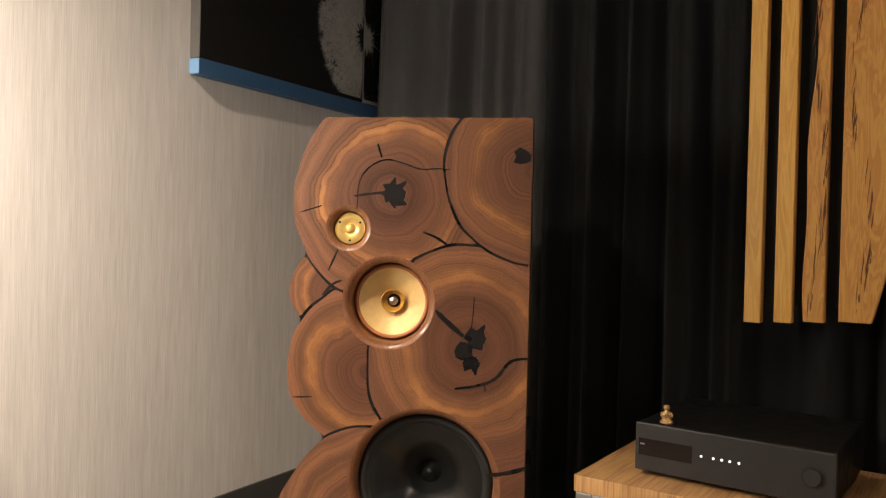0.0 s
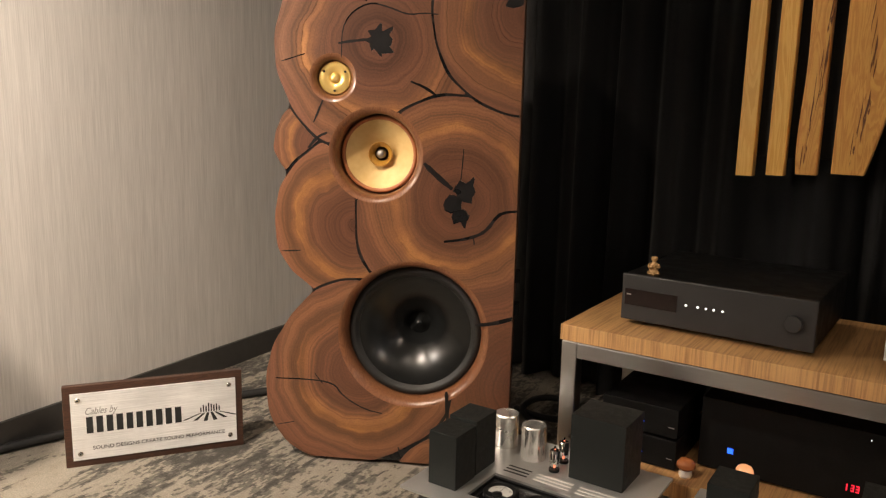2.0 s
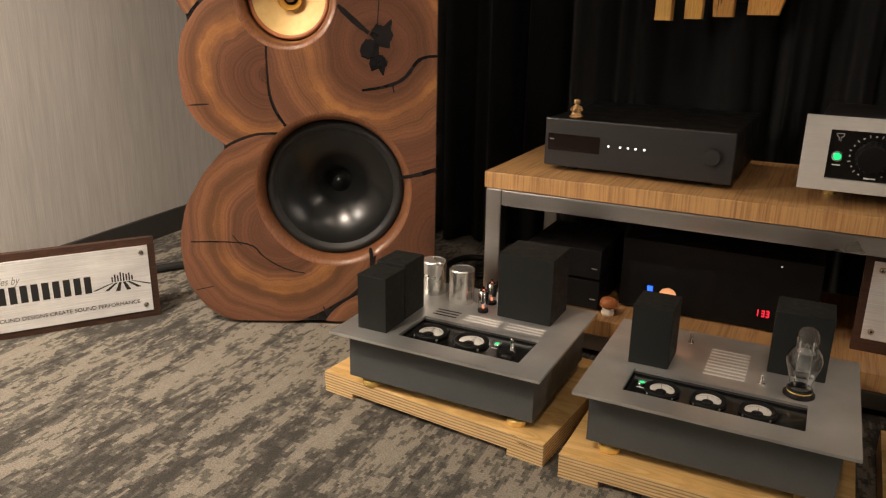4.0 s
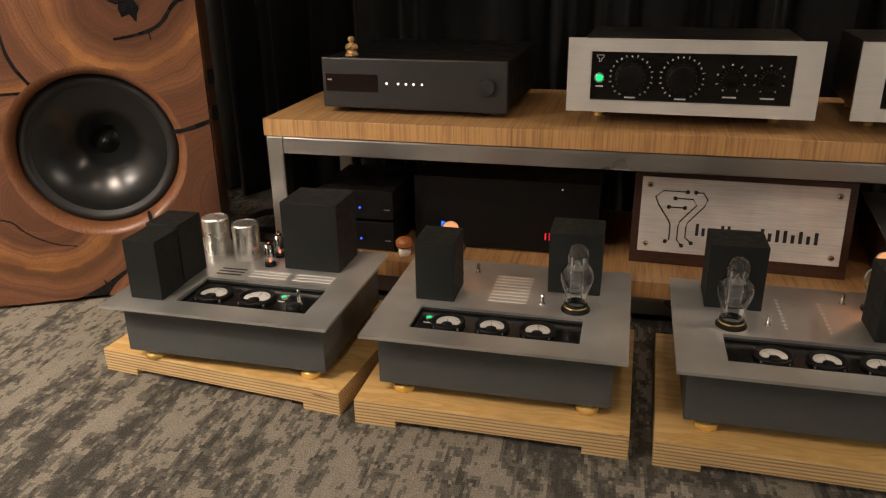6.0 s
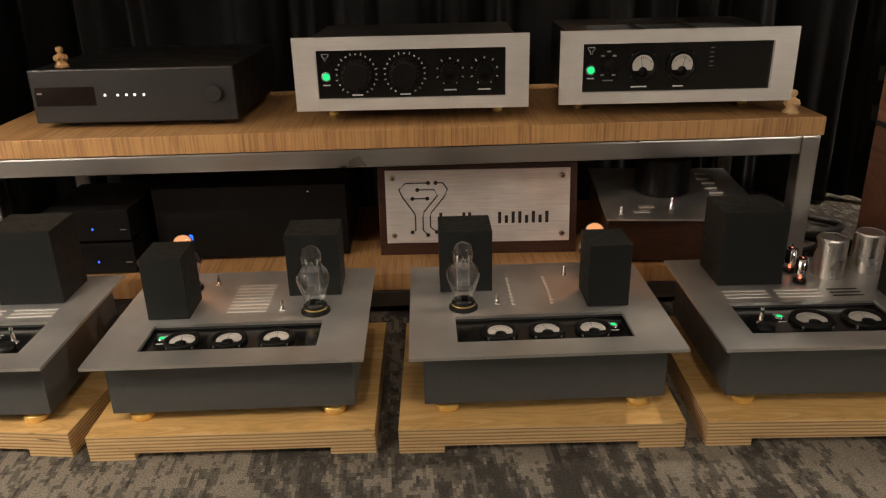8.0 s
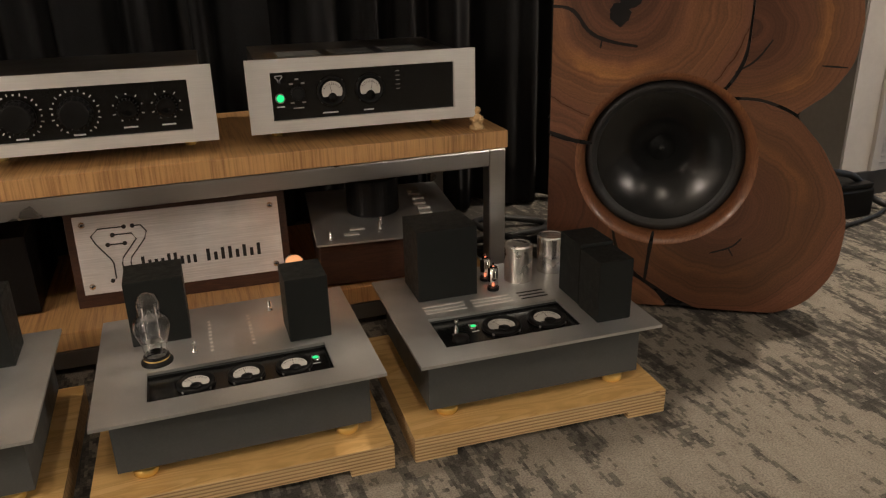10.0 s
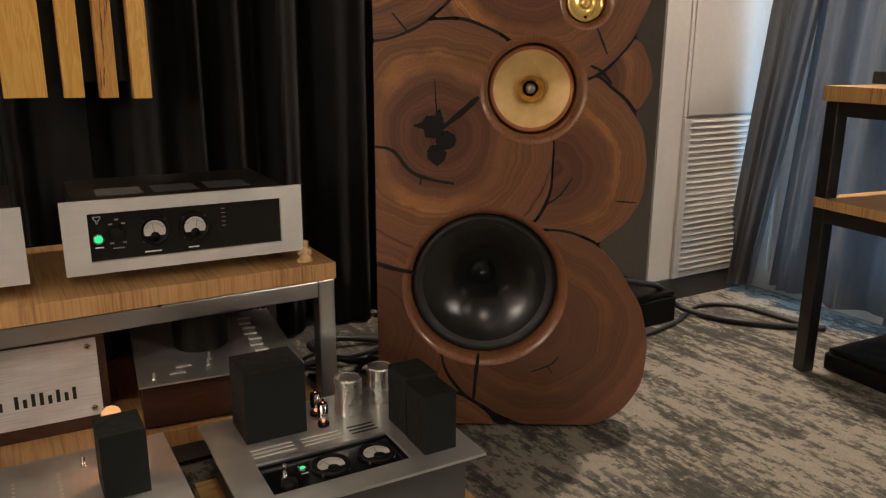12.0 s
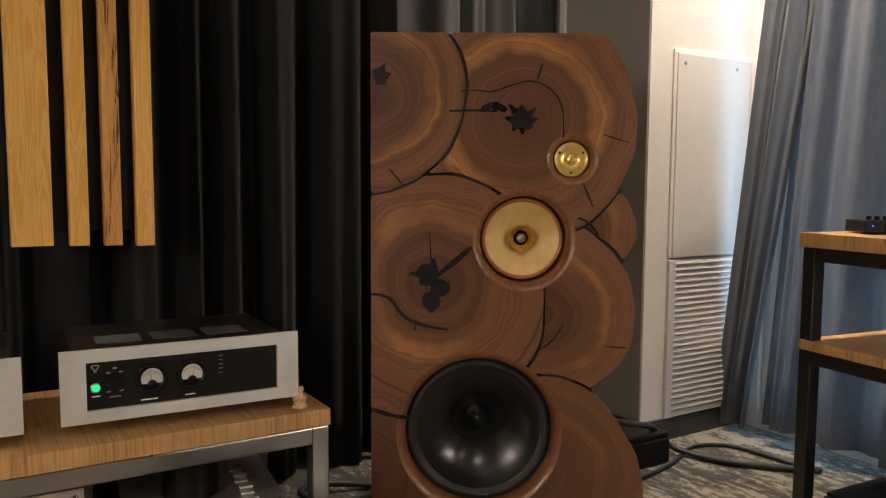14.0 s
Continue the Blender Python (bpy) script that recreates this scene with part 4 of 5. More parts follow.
for y0, y1 in ((TY0 + 0.003, TY0 + 0.003 + S), (TY1 - S - 0.003, TY1 - 0.003)):
    part("rail", box(TX0 + 0.003 + S, TX1 - 0.003 - S, y0, y1, 0.315, 0.3505, 0.003), STEEL, tb)
    part("rail", box(TX0 + 0.003 + S, TX1 - 0.003 - S, y0 + 0.002, y1, 0.018, 0.053, 0.003), STEEL, tb)
    for x0 in (TX0 + 0.003, TX1 - 0.003 - S):
        part("leg", box(x0, x0 + S, y0, y1, 0.0, 0.351, 0.003), STEEL, tb)
for x0 in (TX0 + 0.003, TX1 - 0.003 - S):
    part("rail", box(x0, x0 + S, TY0 + 0.004 + S, TY1 - S - 0.004, 0.3155, 0.3505, 0.003), STEEL, tb)
    part("rail", box(x0, x0 + S, TY0 + 0.004 + S, TY1 - S - 0.004, 0.018, 0.0525, 0.003), STEEL, tb)

# ---- table amplifiers ----


def led(x, z, y, r, parent, mat=GREEN):
    part("lamp_ring", lathe([(r, 0), (r * 1.35, 0.0), (r * 1.35, 0.002), (r, 0.0025)], 24, Matrix.Translation((x, y, z)) @ FRONT), CHROME, parent)
    part("status_lamp", disc_front(x, z, y - 0.0018, y, r, 20), mat, parent, "lit green status lamp")


def dial_meter(x, z, y, r, parent, needle=-25):
    mt = part("meter", lathe([(0, 0.0), (r, 0.0), (r, 0.005), (r * 0.94, 0.007), (r * 0.82, 0.0068), (r * 0.80, 0.003), (0, 0.003)], 40, Matrix.Translation((x, y, z)) @ FRONT), BLACK, parent, "round panel meter")
    bm = bmesh.new()
    n = 24
    top = [bm.verts.new((x + r * 0.70 * math.cos(a), y - 0.0038, z + r * 0.70 * math.sin(a))) for a in (math.radians(-28 + 236 * i / n) for i in range(n + 1))]
    bm.faces.new(top[::-1])
    part("dial", bm, PAPER, mt, "white meter dial")
    b2 = bmesh.new()
    for i in range(11):
        a = math.radians(35 + 11 * i)
        p, q = Vector((math.cos(a), 0, math.sin(a))), Vector((-math.sin(a), 0, math.cos(a)))
        o = Vector((x, y - 0.0042, z - r * 0.12))
        l0, l1, w = r * 0.56, r * (0.68 if i % 5 else 0.74), r * 0.014
        b2.faces.new([b2.verts.new(o + v) for v in (p * l0 - q * w, p * l0 + q * w, p * l1 + q * w, p * l1 - q * w)])
    part("scale", b2, INK, mt)
    a = math.radians(90 - needle)
    p, q = Vector((math.cos(a), 0, math.sin(a))), Vector((-math.sin(a), 0, math.cos(a)))
    o = Vector((x, y - 0.0045, z - r * 0.3))
    b3 = bmesh.new()
    b3.faces.new([b3.verts.new(o + v) for v in (-q * r * 0.02, q * r * 0.02, p * r * 0.9 + q * r * 0.008, p * r * 0.9 - q * r * 0.008)])
    part("needle", b3, INK, mt)
    part("hub_cover", lathe([(0, 0.0045), (r * 0.3, 0.0045), (r * 0.3, 0.0055), (0, 0.006)], 24, Matrix.Translation((x, y, z - r * 0.38)) @ FRONT), BLACK, mt)
    for a in (45, 135, 225, 315):
        part("screw", disc_front(x + r * 0.97 * math.cos(math.radians(a)), z + r * 0.97 * math.sin(math.radians(a)), y - 0.003, y, r * 0.07, 10), STEEL, mt)
    return mt


def bars(spots, y, parent, mat, name="marking"):
    """Unreadable small print as plain bars: (x, z, width, height)."""
    for x, z, w, h in spots:
        bm = bmesh.new()
        bm.faces.new([bm.verts.new(p) for p in ((x - w / 2, y, z - h / 2), (x + w / 2, y, z - h / 2), (x + w / 2, y, z + h / 2), (x - w / 2, y, z + h / 2))])
        part(name, bm, mat, parent)


def ticks(x, z, y, r, parent, n=21):
    bm = bmesh.new()
    for i in range(n):
        a = math.radians(-150 + 300 * i / (n - 1))
        p, q = Vector((math.sin(a), 0, math.cos(a))), Vector((math.cos(a), 0, -math.sin(a)))
        o = Vector((x, y, z)) + p * r
        l, w = (0.0048, 0.0009) if i % 2 else (0.0026, 0.0016)
        bm.faces.new([bm.verts.new(o + v) for v in (q * w, p * l + q * w, p * l - q * w, -q * w)][::-1])
    return part("scale", bm, WHITE_INK, parent)


def knob(x, z, y, r, h, parent, mat=BLACK):
    prof = [(0, 0), (r * 1.02, 0), (r * 1.02, h * 0.15), (r * 0.92, h * 0.25), (r * 0.85, h * 0.95), (r * 0.78, h), (r * 0.5, h * 1.0), (0, h * 0.97)]
    k = part("knob", lathe(prof, 36, Matrix.Translation((x, y, z)) @ FRONT, smooth=False), mat, parent, "black control knob")
    flute = bmesh.new()
    for i in range(18):
        a = 2 * math.pi * i / 18
        add(flute, box(-r * 0.05, r * 0.05, -h * 0.9, -h * 0.2, r * 0.84, r * 0.96), Matrix.Translation((x, y, z)) @ Matrix.Rotation(a, 4, "Y"))
    part("grip", flute, BLACK, k)
    return k


def emblem(x, z, y, s, parent, mat):
    """A small funnel of traced lines."""
    bm = bmesh.new()
    for sx in (-1, 1):
        sweep([(x + sx * s * 0.5, y, z + s * 0.5), (x + sx * s * 0.5, y, z + s * 0.3), (x + sx * s * 0.12, y, z - s * 0.1), (x + sx * s * 0.12, y, z - s * 0.5)], s * 0.05, 5, bm)
    sweep([(x - s * 0.5, y, z + s * 0.5), (x + s * 0.5, y, z + s * 0.5)], s * 0.05, 5, bm)
    return part("emblem", bm, mat, parent)


def faceplate_unit(m, label, preamp):
    u = thing("preamplifier" if preamp else "power_supply", m, label, "amplifier", "silver-fronted units")
    w, h, z0 = 0.445, 0.137, 0.027
    wx0, wx1, wz0, wz1 = 0.044, 0.401, z0 + 0.0225, z0 + 0.113
    part("faceplate", upright(slab_with_hole(0, w, z0, z0 + h, 0.0, 0.008, wx0, wx1, wz0, wz1)), ALU_FACE, u, "brushed aluminium front plate").location = (0, 0.008, 0)
    part("display_panel", box(wx0 - 0.004, wx1 + 0.004, 0.0082, 0.0115, wz0 - 0.004, wz1 + 0.004), GLOSS, u, "black control panel behind the front plate")
    part("cover", box(0.022, w - 0.022, 0.013, 0.315, z0 + 0.004, z0 + h - 0.008, 0.0015), DARK_STEEL, u, "dark steel cover")
    for k in range(0 if preamp else 3):
        part("vent", box(0.07 + k * 0.105, 0.155 + k * 0.105, 0.09, 0.17, z0 + h - 0.0083, z0 + h - 0.0072), BODY_GREY, u)
    for fx in (0.055, w - 0.055):
        for fy in (0.105, 0.28):
            part("foot", rod(fx, fy, 0.0, z0 + 0.0038, 0.011, 20), GOLD, u, "small brass foot")
    y, zc = 0.0080, (wz0 + wz1) / 2
    led(0.060, zc - 0.004, y, 0.0072, u)
    emblem(0.060, wz1 - 0.014, y, 0.013, u, WHITE_INK)
    bars(((0.060, zc - 0.02, 0.014, 0.0024),), y - 0.0004, u, WHITE_INK)
    if preamp:
        for x in (0.118, 0.210):
            knob(x, zc - 0.001, y, 0.029, 0.024, u)
            ticks(x, zc - 0.001, y - 0.0004, 0.0365, u)
            bars(((x, wz0 + 0.0055, 0.02, 0.003),), y - 0.0004, u, WHITE_INK)
        for x in (0.296, 0.361):
            knob(x, zc + 0.001, y, 0.0195, 0.022, u, KNOB_GLOSS)
            ticks(x, zc + 0.001, y - 0.0004, 0.0235, u, 9)
            bars(((x, wz0 + 0.012, 0.024, 0.0028),), y - 0.0004, u, WHITE_INK)
    else:
        knob(0.093, zc + 0.004, y, 0.0135, 0.014, u)
        bars([(0.093 + a, zc + b, 0.007, 0.003) for a, b in ((0, 0.03), (-0.011, 0.022), (0.011, 0.022), (-0.011, -0.014), (0.011, -0.014))] + [(0.093, zc - 0.024, 0.02, 0.0024)], y - 0.0004, u, GREY_INK)
        dial_meter(0.158, zc + 0.003, y, 0.0285, u, -10)
        dial_meter(0.232, zc + 0.003, y, 0.0285, u, 12)
        bars(((0.153, wz0 + 0.008, 0.03, 0.0026), (0.228, wz0 + 0.008, 0.02, 0.0026)), y - 0.0004, u, WHITE_INK)
        bars([(0.288, wz1 - 0.012 - i * 0.0085, 0.008, 0.0012) for i in range(5)], y - 0.0004, u, GREY_INK)
    return u


TURN_T = -2.2
faceplate_unit(pose(0.175, 1.713, 0.388, 0, 0, TURN_T), "silver-fronted preamplifier with four black knobs on the bamboo table", True)
faceplate_unit(pose(0.679, 1.704, 0.388, 0, 0, TURN_T), "silver-fronted power supply with two meters on the bamboo table", False)

st = thing("network_player", pose(-0.336, 1.742, 0.388, 0, 0, TURN_T), "matt black network player with a row of white lights", "audio player")
part("case", box(0, 0.392, 0.012, 0.36, 0.012, 0.1145, 0.004), BLACK, st)
part("front_panel", box(-0.002, 0.394, 0.0, 0.0115, 0.012, 0.115, 0.003), ANODISED, st, "smooth black front")
part("display", box(0.006, 0.122, -0.0012, -0.0002, 0.046, 0.082), DISPLAY, st, "dark unlit display")
for i, lx in enumerate((0.141, 0.166, 0.183, 0.199, 0.217)):
    part("indicator", disc_front(lx, 0.065, -0.0012, 0.0, 0.0023, 12), WHITE_LED, st)
part("volume_knob", disc_front(0.353, 0.065, -0.010, 0.0, 0.0165, 36), ANODISED, st)
bars(((0.015, 0.070, 0.01, 0.003),), -0.0018, st, GREY_INK)
for fx in (0.05, 0.34):
    for fy in (0.05, 0.31):
        part("foot", rod(fx, fy, 0, 0.0115, 0.013, 20), RUBBER, st)


def seated_figure(name, m, label, mat, s, category):
    """A small carved figure as one plain rounded mesh."""
    bm = bmesh.new()
    lathe([(0, 0), (0.42, 0.0), (0.50, 0.08), (0.46, 0.2), (0.36, 0.3), (0.33, 0.55), (0.36, 0.72), (0.28, 0.88), (0.15, 0.96), (0.14, 1.0), (0.22, 1.08), (0.25, 1.22), (0.2, 1.36), (0, 1.42)], 22, Matrix.Diagonal((1, 0.75, 1, 1)), bm)
    for sx in (-1, 1):
        sweep([(0.30 * sx, 0, 0.82), (0.42 * sx, -0.15, 0.55), (0.12 * sx, -0.34, 0.62)], 0.09, 8, bm, 1)
        sweep([(0.15 * sx, 0.0, 0.12), (0.45 * sx, -0.25, 0.14), (-0.1 * sx, -0.4, 0.10)], 0.12, 8, bm, 1)
    bmesh.ops.scale(bm, vec=(s, s, s), verts=bm.verts)
    return solid(name, bm, mat, m, label, category)


seated_figure("figurine", pose(-0.279, 1.768, 0.5025, 0, 0, 20), "small old-gold seated figurine on the black player", STATUE, 0.029, "figurine")
seated_figure("figurine", pose(1.128, 1.69, 0.388, 0, 0, -30), "small pale carved wooden figurine on the bamboo table", BONE, 0.033, "figurine")

# ---- sign on the shelf ----


def screw_head(x, z, y, parent):
    s = part("screw", lathe([(0, 0.0045), (0.0035, 0.0042), (0.0062, 0.002), (0.0066, 0.0)], 20, Matrix.Translation((x, y, z)) @ FRONT), CHROME, parent)
    part("socket", disc_front(x, z, y - 0.0047, y - 0.003, 0.0024, 6), INK, s)


def sign(m, label, w, h, wb, hb, up=0.0):
    s = thing("sign", m, label, "sign", "maker's signs")
    part("board", box(-wb / 2, wb / 2, 0.003, 0.022, 0, hb, 0.002), WALNUT, s, "dark walnut backing board")
    part("plate", box(-w / 2, w / 2, -0.001, 0.0028, (hb - h) / 2 + up, (hb + h) / 2 + up, 0.0006), SIGN_ALU, s, "brushed aluminium plate")
    for sx in (-1, 1):
        for sz in (-1, 1):
            screw_head(sx * (w / 2 - 0.016), hb / 2 + up + sz * (h / 2 - 0.016), -0.001, s)
    return s


sg = sign(pose(0.525, 1.752, 0.0905, -6, 0, TURN_T), "aluminium sign with a circuit-trace funnel on dark wood", 0.386, 0.156, 0.417, 0.195, 0.008)
cz = 0.106
ink = bmesh.new()
traces = (
    ((-0.083, 0.046), (-0.135, 0.046), (-0.150, 0.034), (-0.143, 0.020), (-0.118, -0.010), (-0.114, -0.018), (-0.114, -0.046), (-0.122, -0.05)),
    ((-0.066, 0.046), (-0.050, 0.046), (-0.040, 0.034), (-0.046, 0.020), (-0.078, -0.012), (-0.080, -0.02), (-0.080, -0.040), (-0.066, -0.05)),
    ((-0.108, 0.033), (-0.070, 0.033), (-0.062, 0.022), (-0.094, -0.010), (-0.097, -0.02), (-0.097, -0.046), (-0.086, -0.056)),
    ((-0.120, 0.016), (-0.086, 0.016)),
)
for tr in traces:
    pts = [((x + 0.095) * 0.92 - 0.114, -0.0012, cz + z * 1.1) for x, z in tr]
    sweep(pts, 0.0014, 5, ink)
    for end in (pts[0], pts[-1]):
        disc_front(end[0], end[2], -0.003, -0.001, 0.0042, 14, ink)
part("emblem", ink, INK, sg, "black circuit-trace funnel")
# maker's name as plain bars
TALL = (1, 0, 0, 0, 1, 1, 0, 0, 0)
bars([(-0.078 + i * 0.0122, cz - 0.030 + 0.004 * t, 0.0062, 0.017 + 0.008 * t) for i, t in enumerate(TALL)] + [(0.046 + i * 0.0142, cz - 0.030 + 0.004 * t, 0.0068, 0.017 + 0.008 * t) for i, t in enumerate((1, 0, 1, 1, 0, 1, 0, 1))], -0.0016, sg, INK, "name_bar")

# ---- floor sign ----
fs = sign(pose(-1.286, 1.221, 0.0, -2, 0, 55), "aluminium cable-maker's sign on a dark wooden board on the carpet", 0.372, 0.162, 0.405, 0.197)
cz = 0.0985
lettering("small_words", "Cables by", 0.024, GREY_INK, fs, -0.155, -0.0014, cz + 0.029, shear=0.4, width=0.07)
bars([(-0.147 + i * 0.0218, cz + 0.003, 0.0145, 0.040) for i in range(10)], -0.0016, fs, INK, "name_bar")
lettering("motto", "SOUND DESIGNS CREATE SOUND PERFORMANCE", 0.0125, INK, fs, -0.143, -0.0014, cz - 0.058, width=0.30)
ink = bmesh.new()
for i in range(8):
    x = 0.102 + i * 0.0062
    h = (0.012, 0.018, 0.015, 0.022, 0.019, 0.016, 0.018, 0.012)[i]
    box(x - 0.0016, x + 0.0016, -0.0016, -0.001, cz + 0.002, cz + 0.002 + h, 0, ink)
for a, b in ((-0.062, 0.0), (-0.036, 0.3), (-0.012, 0.6), (0.012, 0.6), (0.036, 0.3), (0.062, 0.0)):
    x = 0.123
    v = [(x + a * 0.35 - 0.003, 0.0), (x + a * 0.35 + 0.003, 0.0), (x + a + 0.006, -0.014 - b * 0.012), (x + a - 0.004, -0.014 - b * 0.012)]
    f = ink.faces.new([ink.verts.new((p, -0.0013, cz + q)) for p, q in v])
part("emblem", ink, INK, fs, "black skyline-like emblem")

# ---- valve amplifiers on plywood boards ----


def valve(x, y, z, parent, hot, tall=1.0):
    """A large pear-shaped glass valve in its socket."""
    v = part("valve", lathe([(0.0235, 0.0), (0.0235, 0.003), (0.019, 0.004), (0.019, 0.012), (0.0175, 0.014)], 32, Matrix.Translation((x, y, z))), BLACK, parent, "glass power valve")
    outer = [(0.0165, 0.013), (0.0172, 0.022), (0.0195, 0.034), (0.0245, 0.048), (0.0265, 0.056), (0.0262, 0.063), (0.0235, 0.071), (0.0180, 0.078), (0.0152, 0.083), (0.0158, 0.090), (0.0166, 0.097), (0.0155, 0.104), (0.0115, 0.110), (0.005, 0.113), (0, 0.1135)]
    inner = [(max(r - 0.0009, 0), h - 0.0008) for r, h in outer]
    part("glass", lathe(outer + inner[::-1], 40, Matrix.Translation((x, y, z))), GLASS, v, "clear glass bulb").visible_shadow = False
    part("plate", box(x - 0.0085, x + 0.0085, y - 0.0035, y + 0.0035, z + 0.040, z + 0.068, 0.002), BODY_GREY, v, "grey metal plate")
    part("support", rod(x - 0.009, y, z + 0.014, z + 0.09, 0.0011, 8), CHROME, v)
    part("support", rod(x + 0.009, y, z + 0.014, z + 0.09, 0.0011, 8), CHROME, v)
    part("mica_disc", rod(x, y, z + 0.0725, z + 0.0735, 0.0135, 24), MICA, v)
    part("mica_disc", rod(x, y, z + 0.0355, z + 0.0363, 0.0125, 24), MICA, v)
    part("filament", sweep([(x - 0.008, y - 0.002, z + (0.092 if hot else 0.07)), (x, y - 0.002, z + (0.097 if hot else 0.088)), (x + 0.008, y - 0.002, z + (0.092 if hot else 0.07))], 0.0016 if hot else 0.0005, 6), FILAMENT if hot else STEEL, v, "filament wire")
    part("brand_ring", lathe([(0.0192, 0.007), (0.0192, 0.0092)], 32, Matrix.Translation((x, y, z))), GOLD, v)
    if hot:
        # Extra wire, added so that its glow warms the plate below.
        part("heater", sweep([(x - 0.005, y - 0.009, z + 0.030), (x - 0.005, y - 0.009, z + 0.066), (x + 0.005, y - 0.009, z + 0.066), (x + 0.005, y - 0.009, z + 0.030)], 0.0012, 6), FILAMENT, v, "heater wire added to glow onto the top plate")
        # Glowing cap added inside the clear dome for its warm reflection.
        part("getter", lathe([(0.0145, 0.097), (0.0138, 0.1035), (0.0098, 0.1085), (0.0045, 0.1112), (0, 0.1115)], 24, Matrix.Translation((x, y, z))), CAP_GLOW, v, "added glowing cap for the warm reflection in the valve's dome")
    for ob in (v, *v.children) if tall != 1.0 else ():
        ob.data.transform(Matrix.Translation((0, 0, z)) @ Matrix.Diagonal((1, 1, tall, 1)) @ Matrix.Translation((0, 0, -z)))
    return v


def small_valve(x, y, z, parent):
    v = part("small_valve", rod(x, y, z, z + 0.006, 0.0105, 20), BLACK, parent, "small shielded valve")
    part("glass", lathe([(0.0088, 0.006), (0.0088, 0.040), (0.006, 0.046), (0.002, 0.048), (0.002, 0.052), (0, 0.053)], 24, Matrix.Translation((x, y, z))), GLASS, v).visible_shadow = False
    part("shield", lathe([(0.0098, 0.018), (0.0098, 0.043), (0.0075, 0.044)], 24, Matrix.Translation((x, y, z))), CHROME, v)
    part("heater", rod(x, y, z + 0.008, z + 0.016, 0.0015, 10), EMBER, v)
    part("heater", rod(x, y, z + 0.044, z + 0.046, 0.0012, 10), EMBER, v)


def amp_case(name, m, label, w, d, win, group):
    """Plate, body, feet and the sunk control panel; local origin is the plate's front left corner on the board."""
    a = thing(name, m, label, "valve amplifier", group)
    wx0, wx1, wy0, wy1 = win
    part("top_plate", slab_with_hole(0, w, 0, d, 0.114, 0.119, wx0, wx1, wy0, wy1), ALU, a, "bead-blasted aluminium top plate")
    body = slab_with_hole(0.020, w - 0.020, 0.034, d - 0.019, 0.0205, 0.1135, wx0 - 0.003, wx1 + 0.003, wy0 - 0.003, wy1 + 0.003)
    part("body", body, BODY_GREY, a, "dark grey case")
    part("control_panel", box(wx0 - 0.003, wx1 + 0.003, wy0 - 0.003, wy1 + 0.003, 0.085, 0.109), GLOSS, a, "sunk black control panel")
    for fx in (0.055, w - 0.055):
        for fy in (0.056, d - 0.043):
            f = part("foot", lathe([(0, 0), (0.0165, 0), (0.018, 0.002), (0.018, 0.010), (0.0165, 0.012), (0.013, 0.013), (0.013, 0.020), (0, 0.020)], 32, Matrix.Translation((fx, fy, 0))), GOLD, a, "turned brass foot")
    return a


def lying(x, y, z):
    """Lays a front-facing control flat on the panel."""
    return Matrix.Translation((x, y, z)) @ Matrix.Rotation(radians(-90), 4, "X")


def flat_meter(x, y, r, parent):
    mt = dial_meter(0, 0, 0, r, parent, random.Random(int(x * 1000)).uniform(-30, 10))
    mt.matrix_local = Matrix.Translation((x, y, 0.1092)) @ Matrix.Rotation(radians(-90), 4, "X")
    return mt


def flat_led(x, y, parent, mat=GREEN):
    part("status_lamp", lathe([(0, 0.113), (0.0048, 0.113), (0.0048, 0.1095)], 18, Matrix.Translation((x, y, 0))), mat, parent, "lit green status lamp")
    part("lamp_ring", lathe([(0.0049, 0.1092), (0.0049, 0.1132), (0.0068, 0.1132), (0.0068, 0.1092)], 20, Matrix.Translation((x, y, 0))), CHROME, parent)
    part("marking", box(x - 0.006, x + 0.006, y - 0.0135, y - 0.0115, 0.1092, 0.1096), WHITE_INK, parent)
    part("marking", box(x - 0.005, x + 0.005, y + 0.011, y + 0.0125, 0.1092, 0.1096), WHITE_INK, parent)


def post(x, y, parent):
    part("terminal_post", lathe([(0, 0.119), (0.0052, 0.119), (0.0052, 0.122), (0.003, 0.123), (0.003, 0.135), (0.0022, 0.137), (0, 0.137)], 16, Matrix.Translation((x, y, 0))), CHROME, parent)


def slots(x0, x1, ys, parent, lit=0.0):
    # Bars stand for slots: caught light painted pale, the others ink-black.
    for y in ys:
        if lit > 0:
            part("vent_slot", box(x0, x1, y - 0.0024, y + 0.0024, 0.1191, 0.1199, 0.0003), SLOT_LIT, parent)
        elif lit < 0:
            for a in (x0, x1):
                part("vent_slot", box(a - 0.0024, a + 0.0024, y - 0.0024, y + 0.0024, 0.1191, 0.1199, 0.0003), SLOT_LIT, parent)
        else:
            part("vent_slot", box(x0, x1, y - 0.0022, y + 0.0022, 0.1191, 0.1196, 0.0002), INK, parent)


